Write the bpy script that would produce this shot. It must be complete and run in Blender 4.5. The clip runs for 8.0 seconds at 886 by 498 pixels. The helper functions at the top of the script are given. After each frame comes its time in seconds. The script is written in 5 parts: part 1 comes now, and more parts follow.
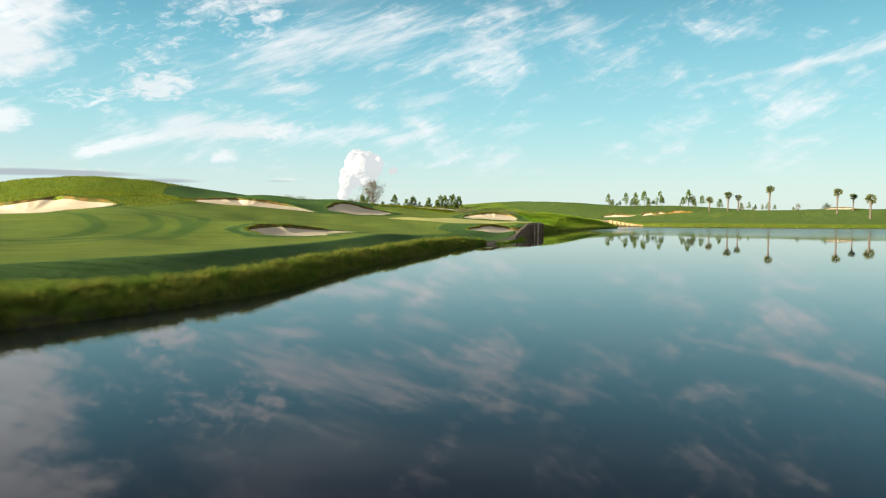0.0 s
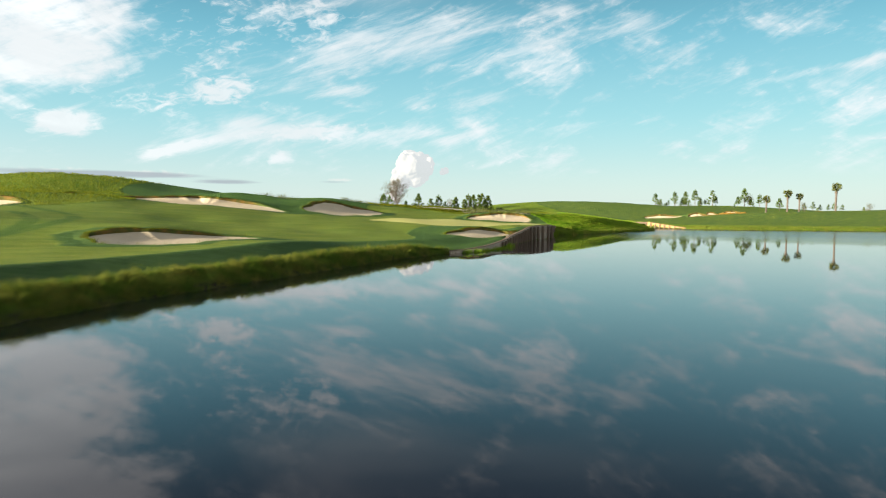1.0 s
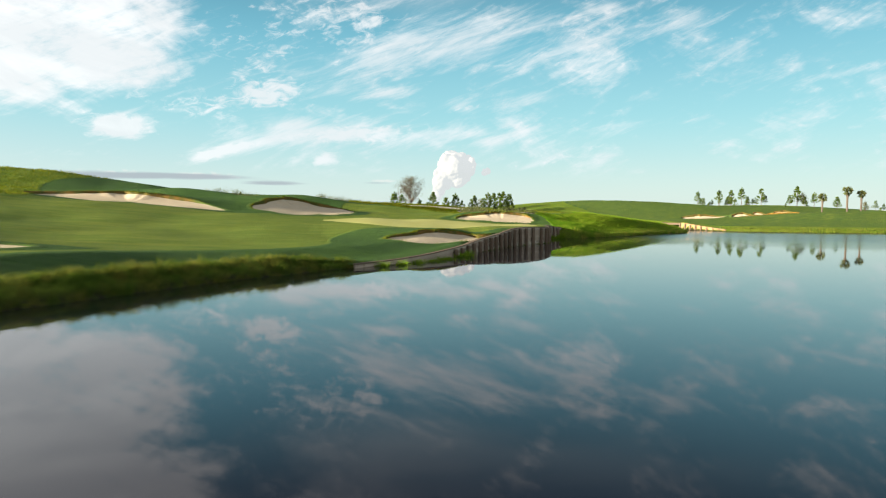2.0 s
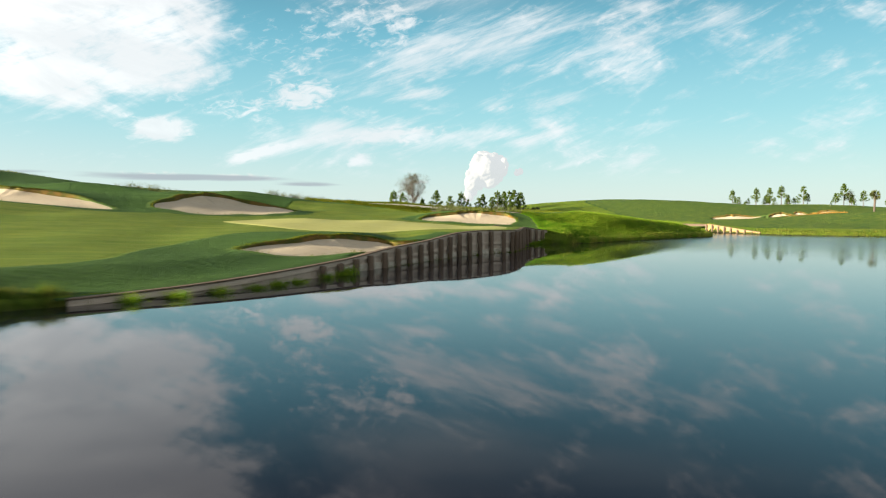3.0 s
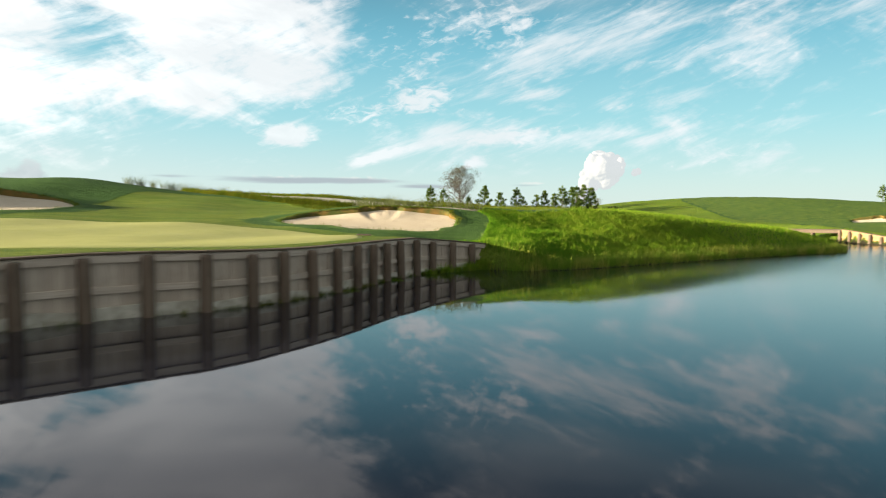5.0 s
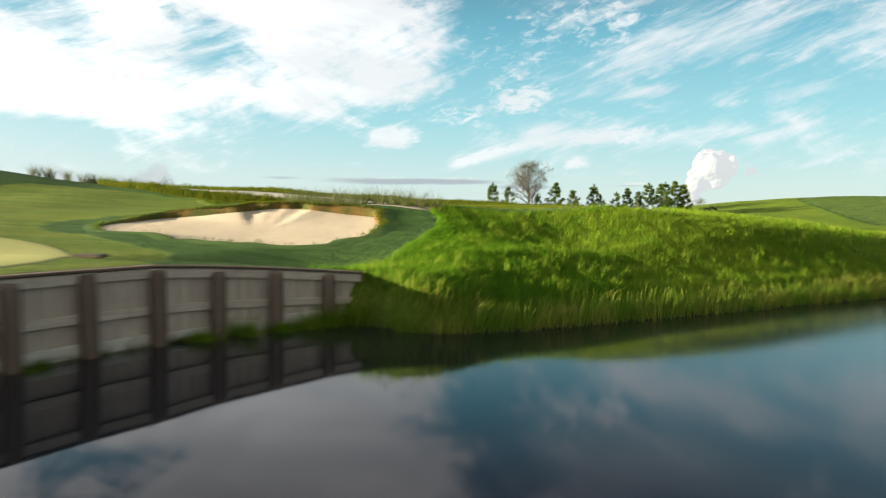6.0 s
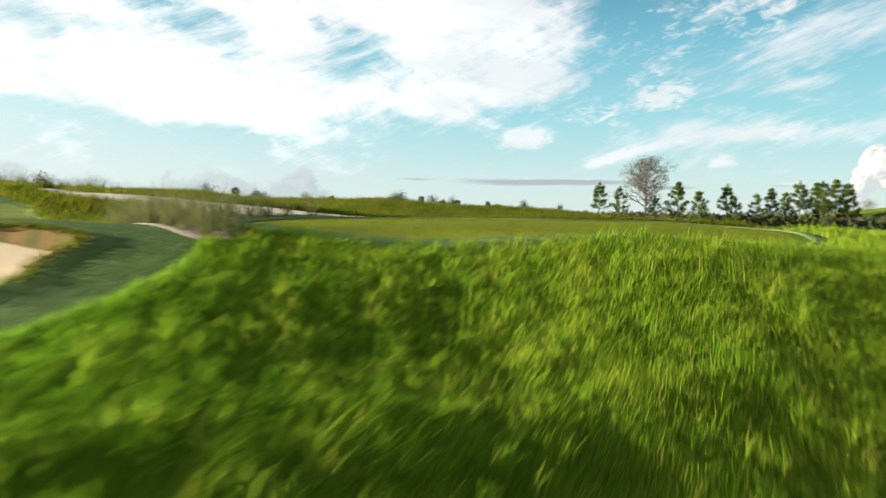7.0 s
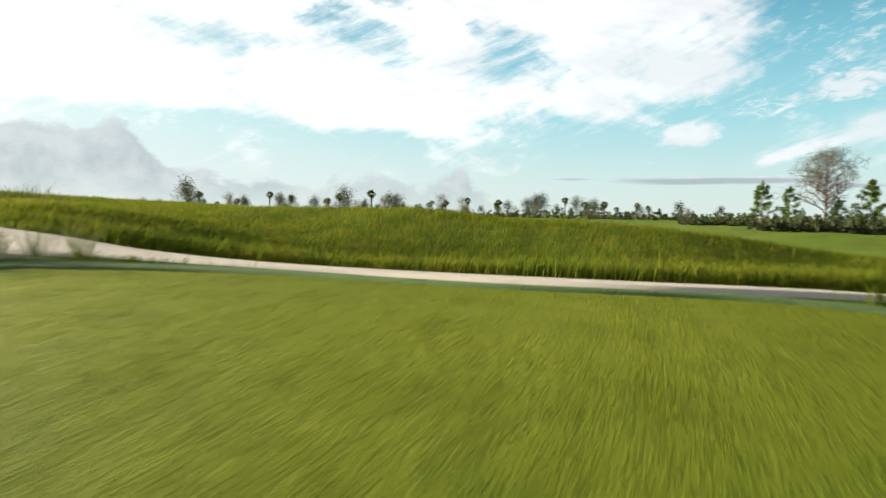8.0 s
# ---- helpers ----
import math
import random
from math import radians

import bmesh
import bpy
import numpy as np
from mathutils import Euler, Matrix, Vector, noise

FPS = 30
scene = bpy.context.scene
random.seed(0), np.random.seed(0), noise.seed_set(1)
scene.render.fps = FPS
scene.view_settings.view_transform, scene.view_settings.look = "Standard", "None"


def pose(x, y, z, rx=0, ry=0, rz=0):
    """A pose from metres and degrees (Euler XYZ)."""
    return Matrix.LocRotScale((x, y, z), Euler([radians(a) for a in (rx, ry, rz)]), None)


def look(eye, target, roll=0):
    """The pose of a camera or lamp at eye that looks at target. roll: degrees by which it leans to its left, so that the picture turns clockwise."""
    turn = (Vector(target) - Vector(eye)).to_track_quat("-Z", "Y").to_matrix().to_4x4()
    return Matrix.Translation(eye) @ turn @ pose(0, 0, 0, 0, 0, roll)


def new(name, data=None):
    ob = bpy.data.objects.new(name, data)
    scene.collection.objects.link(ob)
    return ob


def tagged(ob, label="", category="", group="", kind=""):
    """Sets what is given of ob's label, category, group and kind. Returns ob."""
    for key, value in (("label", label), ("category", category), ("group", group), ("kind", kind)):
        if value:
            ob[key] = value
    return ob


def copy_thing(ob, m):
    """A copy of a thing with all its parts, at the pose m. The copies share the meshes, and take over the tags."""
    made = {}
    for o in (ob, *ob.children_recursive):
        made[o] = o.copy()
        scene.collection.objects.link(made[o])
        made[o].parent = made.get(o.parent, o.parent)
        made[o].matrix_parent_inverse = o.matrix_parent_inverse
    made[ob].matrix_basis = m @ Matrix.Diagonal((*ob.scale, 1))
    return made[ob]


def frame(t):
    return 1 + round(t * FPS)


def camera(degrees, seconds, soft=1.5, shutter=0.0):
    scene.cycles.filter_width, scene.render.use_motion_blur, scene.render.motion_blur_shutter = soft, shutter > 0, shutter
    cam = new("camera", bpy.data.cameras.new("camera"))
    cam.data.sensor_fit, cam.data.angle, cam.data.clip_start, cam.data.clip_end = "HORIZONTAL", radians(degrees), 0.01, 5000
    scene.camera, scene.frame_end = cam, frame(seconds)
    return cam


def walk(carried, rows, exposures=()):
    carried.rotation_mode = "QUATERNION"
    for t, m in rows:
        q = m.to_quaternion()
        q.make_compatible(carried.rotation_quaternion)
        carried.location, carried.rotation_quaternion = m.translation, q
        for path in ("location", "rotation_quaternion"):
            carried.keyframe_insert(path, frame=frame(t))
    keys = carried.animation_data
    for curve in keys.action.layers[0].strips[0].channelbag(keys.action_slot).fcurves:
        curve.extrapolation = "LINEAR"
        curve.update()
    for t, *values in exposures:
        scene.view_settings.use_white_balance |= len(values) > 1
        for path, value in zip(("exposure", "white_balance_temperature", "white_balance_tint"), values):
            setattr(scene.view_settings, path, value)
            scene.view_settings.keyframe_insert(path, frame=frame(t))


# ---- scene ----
cam = camera(68.1, 8.0, soft=1.2, shutter=0.38)
# seconds, eye x y z in metres, yaw to the left, pitch up, roll, in degrees
PATH = [
    (0, 0.03, -0.00, 2.536, -0.78, -3.17, 0.24),
    (0.5, 3.42, 5.45, 2.594, 1.52, -3.22, 0.34),
    (1, 6.55, 12.09, 2.551, 3.77, -3.15, 0.31),
    (1.5, 9.33, 18.65, 2.471, 5.83, -3.12, 0.30),
    (3, 16.31, 38.85, 2.321, 10.41, -3.06, 0.26),
    (3.5, 18.36, 45.48, 2.332, 12.11, -3.02, 0.13),
    (4, 20.03, 52.19, 2.303, 14.22, -2.97, 0.00),
    (5.5, 23.18, 74.11, 2.158, 24.35, -2.98, 0.54),
    (6, 23.13, 81.32, 2.264, 29.01, -2.97, 0.61),
    (6.5, 22.21, 88.56, 2.516, 34.48, -3.00, 0.85),
    (7, 20.91, 94.94, 2.840, 40.49, -3.04, 0.92),
    (7.5, 19.31, 100.47, 3.166, 47.23, -3.17, 1.11),
    (8, 16.93, 105.02, 3.459, 53.81, -3.18, 0.92),
]


def aimed(x, y, z, yaw, pitch, roll):
    a, b = radians(yaw), radians(pitch)
    ahead = (x - math.sin(a) * math.cos(b), y + math.cos(a) * math.cos(b), z + math.sin(b))
    return look((x, y, z), ahead, roll)


walk(cam, [(t, aimed(*row)) for t, *row in PATH], exposures=[(0.0, 2.18), (8.0, 2.18)])

# ---------------------------------------------------------------- light
SUN_AZ, SUN_EL = 124.0, 9.0  # degrees to the left of +y, and above the horizon
sun_way = Vector((-math.sin(radians(SUN_AZ)) * math.cos(radians(SUN_EL)), math.cos(radians(SUN_AZ)) * math.cos(radians(SUN_EL)), math.sin(radians(SUN_EL))))
sun_data = bpy.data.lights.new("sun", "SUN")
sun_data.energy, sun_data.angle, sun_data.color = 4.8, radians(0.6), (1.0, 0.86, 0.64)
sun = new("sun", sun_data)
sun.matrix_world = look(Vector((0, 80, 60)) + sun_way * 50, Vector((0, 80, 60)))


class Nodes:
    """Short calls to lay out a node tree."""

    def __init__(self, tree):
        self.tree = tree
        tree.nodes.clear()

    def add(self, kind):
        return self.tree.nodes.new(kind)

    def put(self, socket, value):
        if isinstance(value, bpy.types.NodeSocket):
            self.tree.links.new(value, socket)
        elif value is not None:
            if socket.type == "RGBA" and len(value) == 3:
                value = (*value, 1)
            socket.default_value = value

    def math(self, op, a, b=None, c=None, clamp=False):
        n = self.add("ShaderNodeMath")
        n.operation, n.use_clamp = op, clamp
        for socket, value in zip(n.inputs, (a, b, c)):
            self.put(socket, value)
        return n.outputs[0]

    def mix(self, f, a, b, how="MIX"):
        n = self.add("ShaderNodeMix")
        n.data_type, n.blend_type = "RGBA", how
        self.put(n.inputs[0], f), self.put(n.inputs[6], a), self.put(n.inputs[7], b)
        return n.outputs[2]

    def step(self, v, lo, hi, a=0.0, b=1.0):
        n = self.add("ShaderNodeMapRange")
        n.interpolation_type = "SMOOTHSTEP"
        for socket, value in zip(n.inputs, (v, lo, hi, a, b)):
            self.put(socket, value)
        return n.outputs[0]

    def noise(self, co, scale, detail=4, rough=0.55, warp=0.0, out=0):
        n = self.add("ShaderNodeTexNoise")
        self.put(n.inputs["Vector"], co), self.put(n.inputs["Scale"], scale), self.put(n.inputs["Detail"], detail)
        self.put(n.inputs["Roughness"], rough), self.put(n.inputs["Distortion"], warp)
        return n.outputs[out]

    def map(self, co, scale=(1, 1, 1), turn=(0, 0, 0), move=(0, 0, 0)):
        n = self.add("ShaderNodeMapping")
        self.put(n.inputs[0], co)
        n.inputs["Location"].default_value, n.inputs["Rotation"].default_value, n.inputs["Scale"].default_value = move, turn, scale
        return n.outputs[0]

    def join(self, x, y, z=0.0):
        n = self.add("ShaderNodeCombineXYZ")
        for socket, value in zip(n.inputs, (x, y, z)):
            self.put(socket, value)
        return n.outputs[0]

    def bump(self, height, strength, distance):
        n = self.add("ShaderNodeBump")
        n.inputs["Strength"].default_value, n.inputs["Distance"].default_value = strength, distance
        self.put(n.inputs["Height"], height)
        return n.outputs[0]


# sky: clear teal air, thin bright cirrus thickening towards the sun, low grey cumulus far off
world = bpy.data.worlds.new("sky")
scene.world = world
world.use_nodes = True
N = Nodes(world.node_tree)
co = N.add("ShaderNodeTexCoord").outputs["Generated"]
parts_of = N.add("ShaderNodeSeparateXYZ")
N.put(parts_of.inputs[0], co)
dx, dy, dz = parts_of.outputs
az = N.math("MULTIPLY", N.math("ARCTAN2", N.math("MULTIPLY", dx, -1.0), dy), 57.2958)
el = N.math("MULTIPLY", N.math("ARCSINE", dz), 57.2958)
sky_tex = N.add("ShaderNodeTexSky")
sky_tex.sky_type, sky_tex.sun_disc, sky_tex.sun_elevation, sky_tex.sun_rotation = "NISHITA", False, radians(SUN_EL), radians(-SUN_AZ)
sky_tex.air_density, sky_tex.dust_density, sky_tex.ozone_density = 1.0, 0.6, 1.0
air = N.mix(1.0, sky_tex.outputs[0], (0.095, 0.13, 0.12), "MULTIPLY")
# depth of the air: pale haze low down, teal above, deeper blue overhead
clear = N.mix(N.step(el, 0.0, 9.0), (0.80, 0.95, 0.94), (0.43, 0.83, 0.92))
clear = N.mix(N.step(el, 6.0, 17.0), clear, (0.20, 0.58, 0.75))
clear = N.mix(N.step(el, 13.0, 26.0), clear, (0.050, 0.112, 0.20))
air = N.mix(0.8, air, clear)
# unseen sky opposite the sun, set paler and less blue to light the wall
away = N.step(N.math("ABSOLUTE", N.math("SUBTRACT", az, 85.0)), 125.0, 165.0)
air = N.mix(N.math("MULTIPLY", away, 0.75), air, (0.74, 0.74, 0.72))
sunward = N.step(N.math("ABSOLUTE", N.math("SUBTRACT", az, 95.0)), 78.0, 15.0)
A = N.math("MULTIPLY", az, -1.0)  # degrees to the right


def turned(angle, along, across, seed):
    """Sky coordinates stretched along a slant, rising to the right by an angle."""
    c, s = math.cos(radians(angle)), math.sin(radians(angle))
    u = N.math("ADD", N.math("MULTIPLY", A, c * along), N.math("MULTIPLY", el, s * along))
    v = N.math("ADD", N.math("MULTIPLY", A, -s * across), N.math("MULTIPLY", el, c * across))
    return N.join(u, v, seed)


def patch(a, e, wa, we, gain, angle=0.0):
    """A soft oval of sky round an azimuth and elevation, tilted up to the right by an angle."""
    c, s = math.cos(radians(angle)), math.sin(radians(angle))
    da, de = N.math("ADD", A, a), N.math("SUBTRACT", el, e)
    if angle:
        u = N.math("ADD", N.math("MULTIPLY", da, c / wa), N.math("MULTIPLY", de, s / wa))
        v = N.math("ADD", N.math("MULTIPLY", da, -s / we), N.math("MULTIPLY", de, c / we))
    else:
        u, v = N.math("DIVIDE", da, wa), N.math("DIVIDE", de, we)
    d2 = N.math("ADD", N.math("MULTIPLY", u, u), N.math("MULTIPLY", v, v))
    return N.math("MULTIPLY", N.math("POWER", 2.718, N.math("MULTIPLY", d2, -1.0)), gain)


def total(*some):
    out = some[0]
    for v in some[1:]:
        out = N.math("ADD", out, v)
    return out


def times(a, b):
    return N.math("MULTIPLY", a, b)


# cloud grain at several sizes and slants
billow = N.noise(turned(-14, 0.13, 0.24, 1.3), 1.0, 9, 0.58, 0.5)
wisps = N.noise(turned(17, 0.10, 0.72, 4.2), 1.0, 9, 0.64, 0.45)
hooks = N.noise(turned(24, 0.17, 0.85, 7.7), 1.0, 9, 0.66, 0.7)
cells = N.noise(turned(10, 0.75, 1.7, 2.1), 1.0, 5, 0.6, 0.7)
shades = N.noise(turned(-10, 0.10, 0.26, 9.4), 1.0, 7, 0.6, 0.6)
lift = N.math("MAXIMUM", dz, 0.05)
deck = N.noise(N.join(N.math("DIVIDE", dx, lift), N.math("DIVIDE", dy, lift), 2.0), 0.75, 6, 0.5, 0.5)

# thick bank towards the sun: a slab with a sloping underside that thins to a tail
under = N.math("MINIMUM", N.math("ADD", 5.5, N.math("MULTIPLY", N.math("SUBTRACT", az, 44.6), 0.072)), 7.9)
slab_end = N.math("ADD", 45.5, N.math("MULTIPLY", N.math("SUBTRACT", el, 5.7), 1.75))
slab = times(N.step(N.math("SUBTRACT", el, under), -0.5, 1.3), N.step(N.math("SUBTRACT", az, slab_end), -3.0, 6.0))
slab = N.math("SUBTRACT", slab, total(patch(74, 14.2, 9, 1.0, 0.40, -8), patch(64, 15.6, 7, 0.9, 0.42, -22), patch(57, 12.8, 4, 0.5, 0.20, -30)))
# and a second, rounder one beside it
base = N.math("ADD", 7.6, N.math("MULTIPLY", N.math("SUBTRACT", 43.5, az), 0.14))
mass = times(times(N.step(N.math("SUBTRACT", el, base), -1.0, 2.6), N.step(az, 25.5, 32.0)), N.step(az, 62.0, 47.0))
mass = total(mass, times(N.step(el, 14.5, 18.0), times(N.step(az, 22.0, 38.0), times(N.step(deck, 0.34, 0.56), 1.0))), patch(48.6, 13.0, 2.1, 2.2, -0.85, -35), patch(51.5, 15.5, 3.2, 0.8, -0.5, -40), patch(44.5, 9.2, 2.0, 1.3, -0.35, -30))
thick = N.math("MAXIMUM", slab, mass)
thick = N.step(total(thick, times(N.math("SUBTRACT", billow, 0.5), 2.9), times(N.math("SUBTRACT", hooks, 0.5), 1.5), times(N.math("SUBTRACT", cells, 0.5), 0.7)), -0.05, 1.08)
# thin streaks, feathers and small puffs
thin = total(
    patch(16, 6.6, 8.75, 1.44, 0.82, 3), patch(21, 7.6, 4.38, 0.96, 0.49, -10), patch(26, 5.05, 4.25, 0.88, 0.74, 14), patch(33.5, 6.7, 2.50, 1.20, 1.02), patch(17.7, 4.55, 1.62, 0.88, 0.66),
    patch(-0.5, 7.05, 8.75, 0.56, 0.70, 2), patch(3.5, 6.2, 2.12, 0.58, 0.82), patch(-1.8, 4.5, 5.25, 0.80, 0.74, 20), patch(2, 4.1, 2.50, 0.64, 0.41),
    patch(11.7, 13.0, 6.50, 1.44, 0.82, 15), patch(3, 15.4, 7.50, 1.60, 0.61, 15), patch(-4, 14.0, 11.88, 1.92, 0.74, 9), patch(-6.5, 16.6, 2.00, 0.72, 0.82, 5), patch(-12.5, 15.4, 2.25, 0.80, 0.74, 12),
    patch(12.3, 10.2, 3.50, 0.56, 0.74, 5), patch(5.7, 9.05, 1.62, 0.67, 0.74), patch(1.1, 9.75, 4.25, 0.88, 0.66, 5), patch(-28.5, 11.1, 8.50, 0.46, 0.95, 8), patch(-20, 7.6, 15.00, 0.64, 0.49, 0), patch(-18, 6.7, 5.00, 0.48, 0.37), patch(-33, 12.6, 6.25, 0.64, 0.41, 6),
    patch(9, 17.5, 10.00, 2.56, 0.61, 12), patch(20, 12.0, 7.50, 3.52, 0.41, 15), patch(36, 4.6, 3.75, 0.64, 0.25, 8),
)
# a thin veil all round, thicker between the banks
veil = total(times(N.step(el, 2.0, 8.0), 0.03), patch(55, 12.5, 15, 6, 0.95), patch(20, 12.5, 13, 6, 0.04), patch(-4, 12, 14, 6, -0.08), patch(-25, 9, 14, 12, -0.15))
thin = times(N.step(total(thin, veil, times(N.math("SUBTRACT", wisps, 0.5), 2.5), times(N.math("SUBTRACT", hooks, 0.5), 1.3)), 0.38, 1.45), 0.84)
# small separate puffs
puffs = total(patch(33.6, 6.6, 2.5, 1.0, 1.5), patch(17.7, 4.55, 1.4, 0.7, 0.95), patch(26, 5.05, 3.4, 0.62, 1.15, 14), patch(15.5, 6.7, 6.2, 0.9, 1.05, 3), patch(3.5, 6.2, 2.0, 0.42, 0.8), patch(5.7, 9.05, 1.4, 0.5, 0.7), patch(-1.8, 4.6, 4.6, 0.5, 0.7, 16))
puffs = times(N.step(total(puffs, times(N.math("SUBTRACT", cells, 0.5), 1.5), times(N.math("SUBTRACT", wisps, 0.5), 1.0)), 0.32, 1.05), 0.9)
thin = N.math("MAXIMUM", thin, puffs)
# mackerel ripples between the two
scale = total(patch(23, 9.6, 4.6, 1.1, 1.0, 12), patch(22, 14.5, 8.5, 4.0, 0.45, 10), patch(31, 8.8, 3.0, 0.8, 0.5), patch(13, 16.5, 5, 2, 0.5, 10))
scale = times(N.step(total(scale, times(N.math("SUBTRACT", cells, 0.5), 2.6), times(N.math("SUBTRACT", billow, 0.5), 2.0)), 0.36, 1.2), 0.88)
# overhead, out of sight but mirrored in the lake: broken sheets
high = times(N.step(total(deck, times(N.step(az, -30.0, 60.0), 0.12), times(patch(-8, 21, 8, 2.5, 1.0), 0.1)), 0.50, 0.76), times(times(N.step(el, 15.5, 20.0), 0.75), N.step(az, -15.0, 42.0, 0.22, 1.0)))
dense = N.math("SUBTRACT", 1.0, times(times(N.math("SUBTRACT", 1.0, thick), N.math("SUBTRACT", 1.0, thin)), times(N.math("SUBTRACT", 1.0, scale), N.math("SUBTRACT", 1.0, high))))
dense = times(dense, N.step(el, 2.6, 4.4))
white = N.mix(sunward, (0.94, 0.98, 1.0), (1.50, 1.48, 1.43))
white = N.mix(times(N.step(shades, 0.60, 0.38), 0.8), white, (0.87, 0.91, 0.93))
white = N.mix(N.step(el, 15.0, 25.0), white, N.mix(N.step(az, 14.0, 36.0), (0.60, 0.625, 0.66), N.mix(N.step(deck, 0.40, 0.66), (0.72, 0.73, 0.76), (1.30, 1.28, 1.24))))
air = N.mix(times(dense, 0.95), air, white)
# glow of the air near the sun
air = N.mix(patch(110, 13, 32, 15, 0.8), air, (1.35, 1.30, 1.2))

air = N.mix(patch(92, 2.5, 42, 5.5, 0.65), air, (0.80, 0.89, 0.90))

# low far cumulus, hazy grey
heaps = N.noise(N.join(times(az, 0.28), times(el, 0.34), 0.3), 1.0, 7, 0.6, 0.25)
tops = total(
    patch(86, 0, 6.0, 60, 5.4), patch(79.6, 0, 2.6, 60, 3.6), patch(74, 0, 4.5, 60, 2.0), patch(68.5, 0, 2.6, 60, 2.0), patch(59, 0, 3.2, 60, 2.1), patch(52.5, 0, 2.6, 60, 2.6), patch(63, 0, 2, 60, 1.0),
    times(N.math("SUBTRACT", heaps, 0.5), 6.0),
)
heap = times(N.step(N.math("SUBTRACT", N.math("ADD", tops, 0.9), el), -0.15, 0.75), N.step(az, 45.0, 51.0))
heap_tone = N.mix(N.step(heaps, 0.35, 0.68), (0.45, 0.525, 0.56), (0.68, 0.73, 0.75))
air = N.mix(times(heap, N.step(el, 0.0, 3.0, 0.25, 0.8)), air, heap_tone)
# thin grey bars over the western horizon, with small pale heads on them
bars = N.noise(N.join(times(az, 0.14), times(el, 2.2), 4.0), 1.0, 6, 0.55, 0.3)
bar = N.step(total(patch(32, 2.88, 9.5, 0.36, 1.0), patch(21.5, 2.45, 3.4, 0.22, 0.8), patch(13, 2.6, 2.2, 0.16, 0.6), patch(43, 3.0, 2, 0.2, 0.5), times(N.math("SUBTRACT", bars, 0.5), 1.1)), 0.35, 0.85)
heads = N.step(total(patch(27, 2.95, 3.2, 0.4, 0.9), patch(34, 3.15, 3.5, 0.35, 0.7), patch(12.5, 2.75, 1.8, 0.25, 0.7), times(N.math("SUBTRACT", cells, 0.5), 1.6)), 0.45, 0.95)
air = N.mix(times(heads, 0.6), air, (0.95, 0.93, 0.90))
air = N.mix(times(bar, 0.9), air, (0.45, 0.515, 0.56))
back = N.add("ShaderNodeBackground")
N.put(back.inputs[0], air)
back.inputs[1].default_value = 0.22
N.tree.links.new(back.outputs[0], N.add("ShaderNodeOutputWorld").inputs[0])


# ---------------------------------------------------------------- materials
def material(name):
    m = bpy.data.materials.new(name)
    m.use_nodes = True
    return m, Nodes(m.node_tree)


def finish(n, colour, rough=0.8, normal=None, metal=0.0, gloss=0.3, through_light=0.0):
    """Principled surface; through_light: share of light that passes thin leaves."""
    p = n.add("ShaderNodeBsdfPrincipled")
    n.put(p.inputs["Base Color"], colour), n.put(p.inputs["Roughness"], rough), n.put(p.inputs["Metallic"], metal)
    n.put(p.inputs["Specular IOR Level"], gloss)
    if normal is not None:
        n.put(p.inputs["Normal"], normal)
    last = p.outputs[0]
    if through_light:
        t = n.add("ShaderNodeBsdfTranslucent")
        n.put(t.inputs[0], colour)
        mix = n.add("ShaderNodeMixShader")
        mix.inputs[0].default_value = through_light
        n.tree.links.new(last, mix.inputs[1]), n.tree.links.new(t.outputs[0], mix.inputs[2])
        last = mix.outputs[0]
    n.tree.links.new(last, n.add("ShaderNodeOutputMaterial").inputs[0])


def place(n):
    return n.add("ShaderNodeNewGeometry").outputs["Position"]


def value_of(n, name):
    a = n.add("ShaderNodeAttribute")
    a.attribute_name = name
    return a.outputs["Fac"]


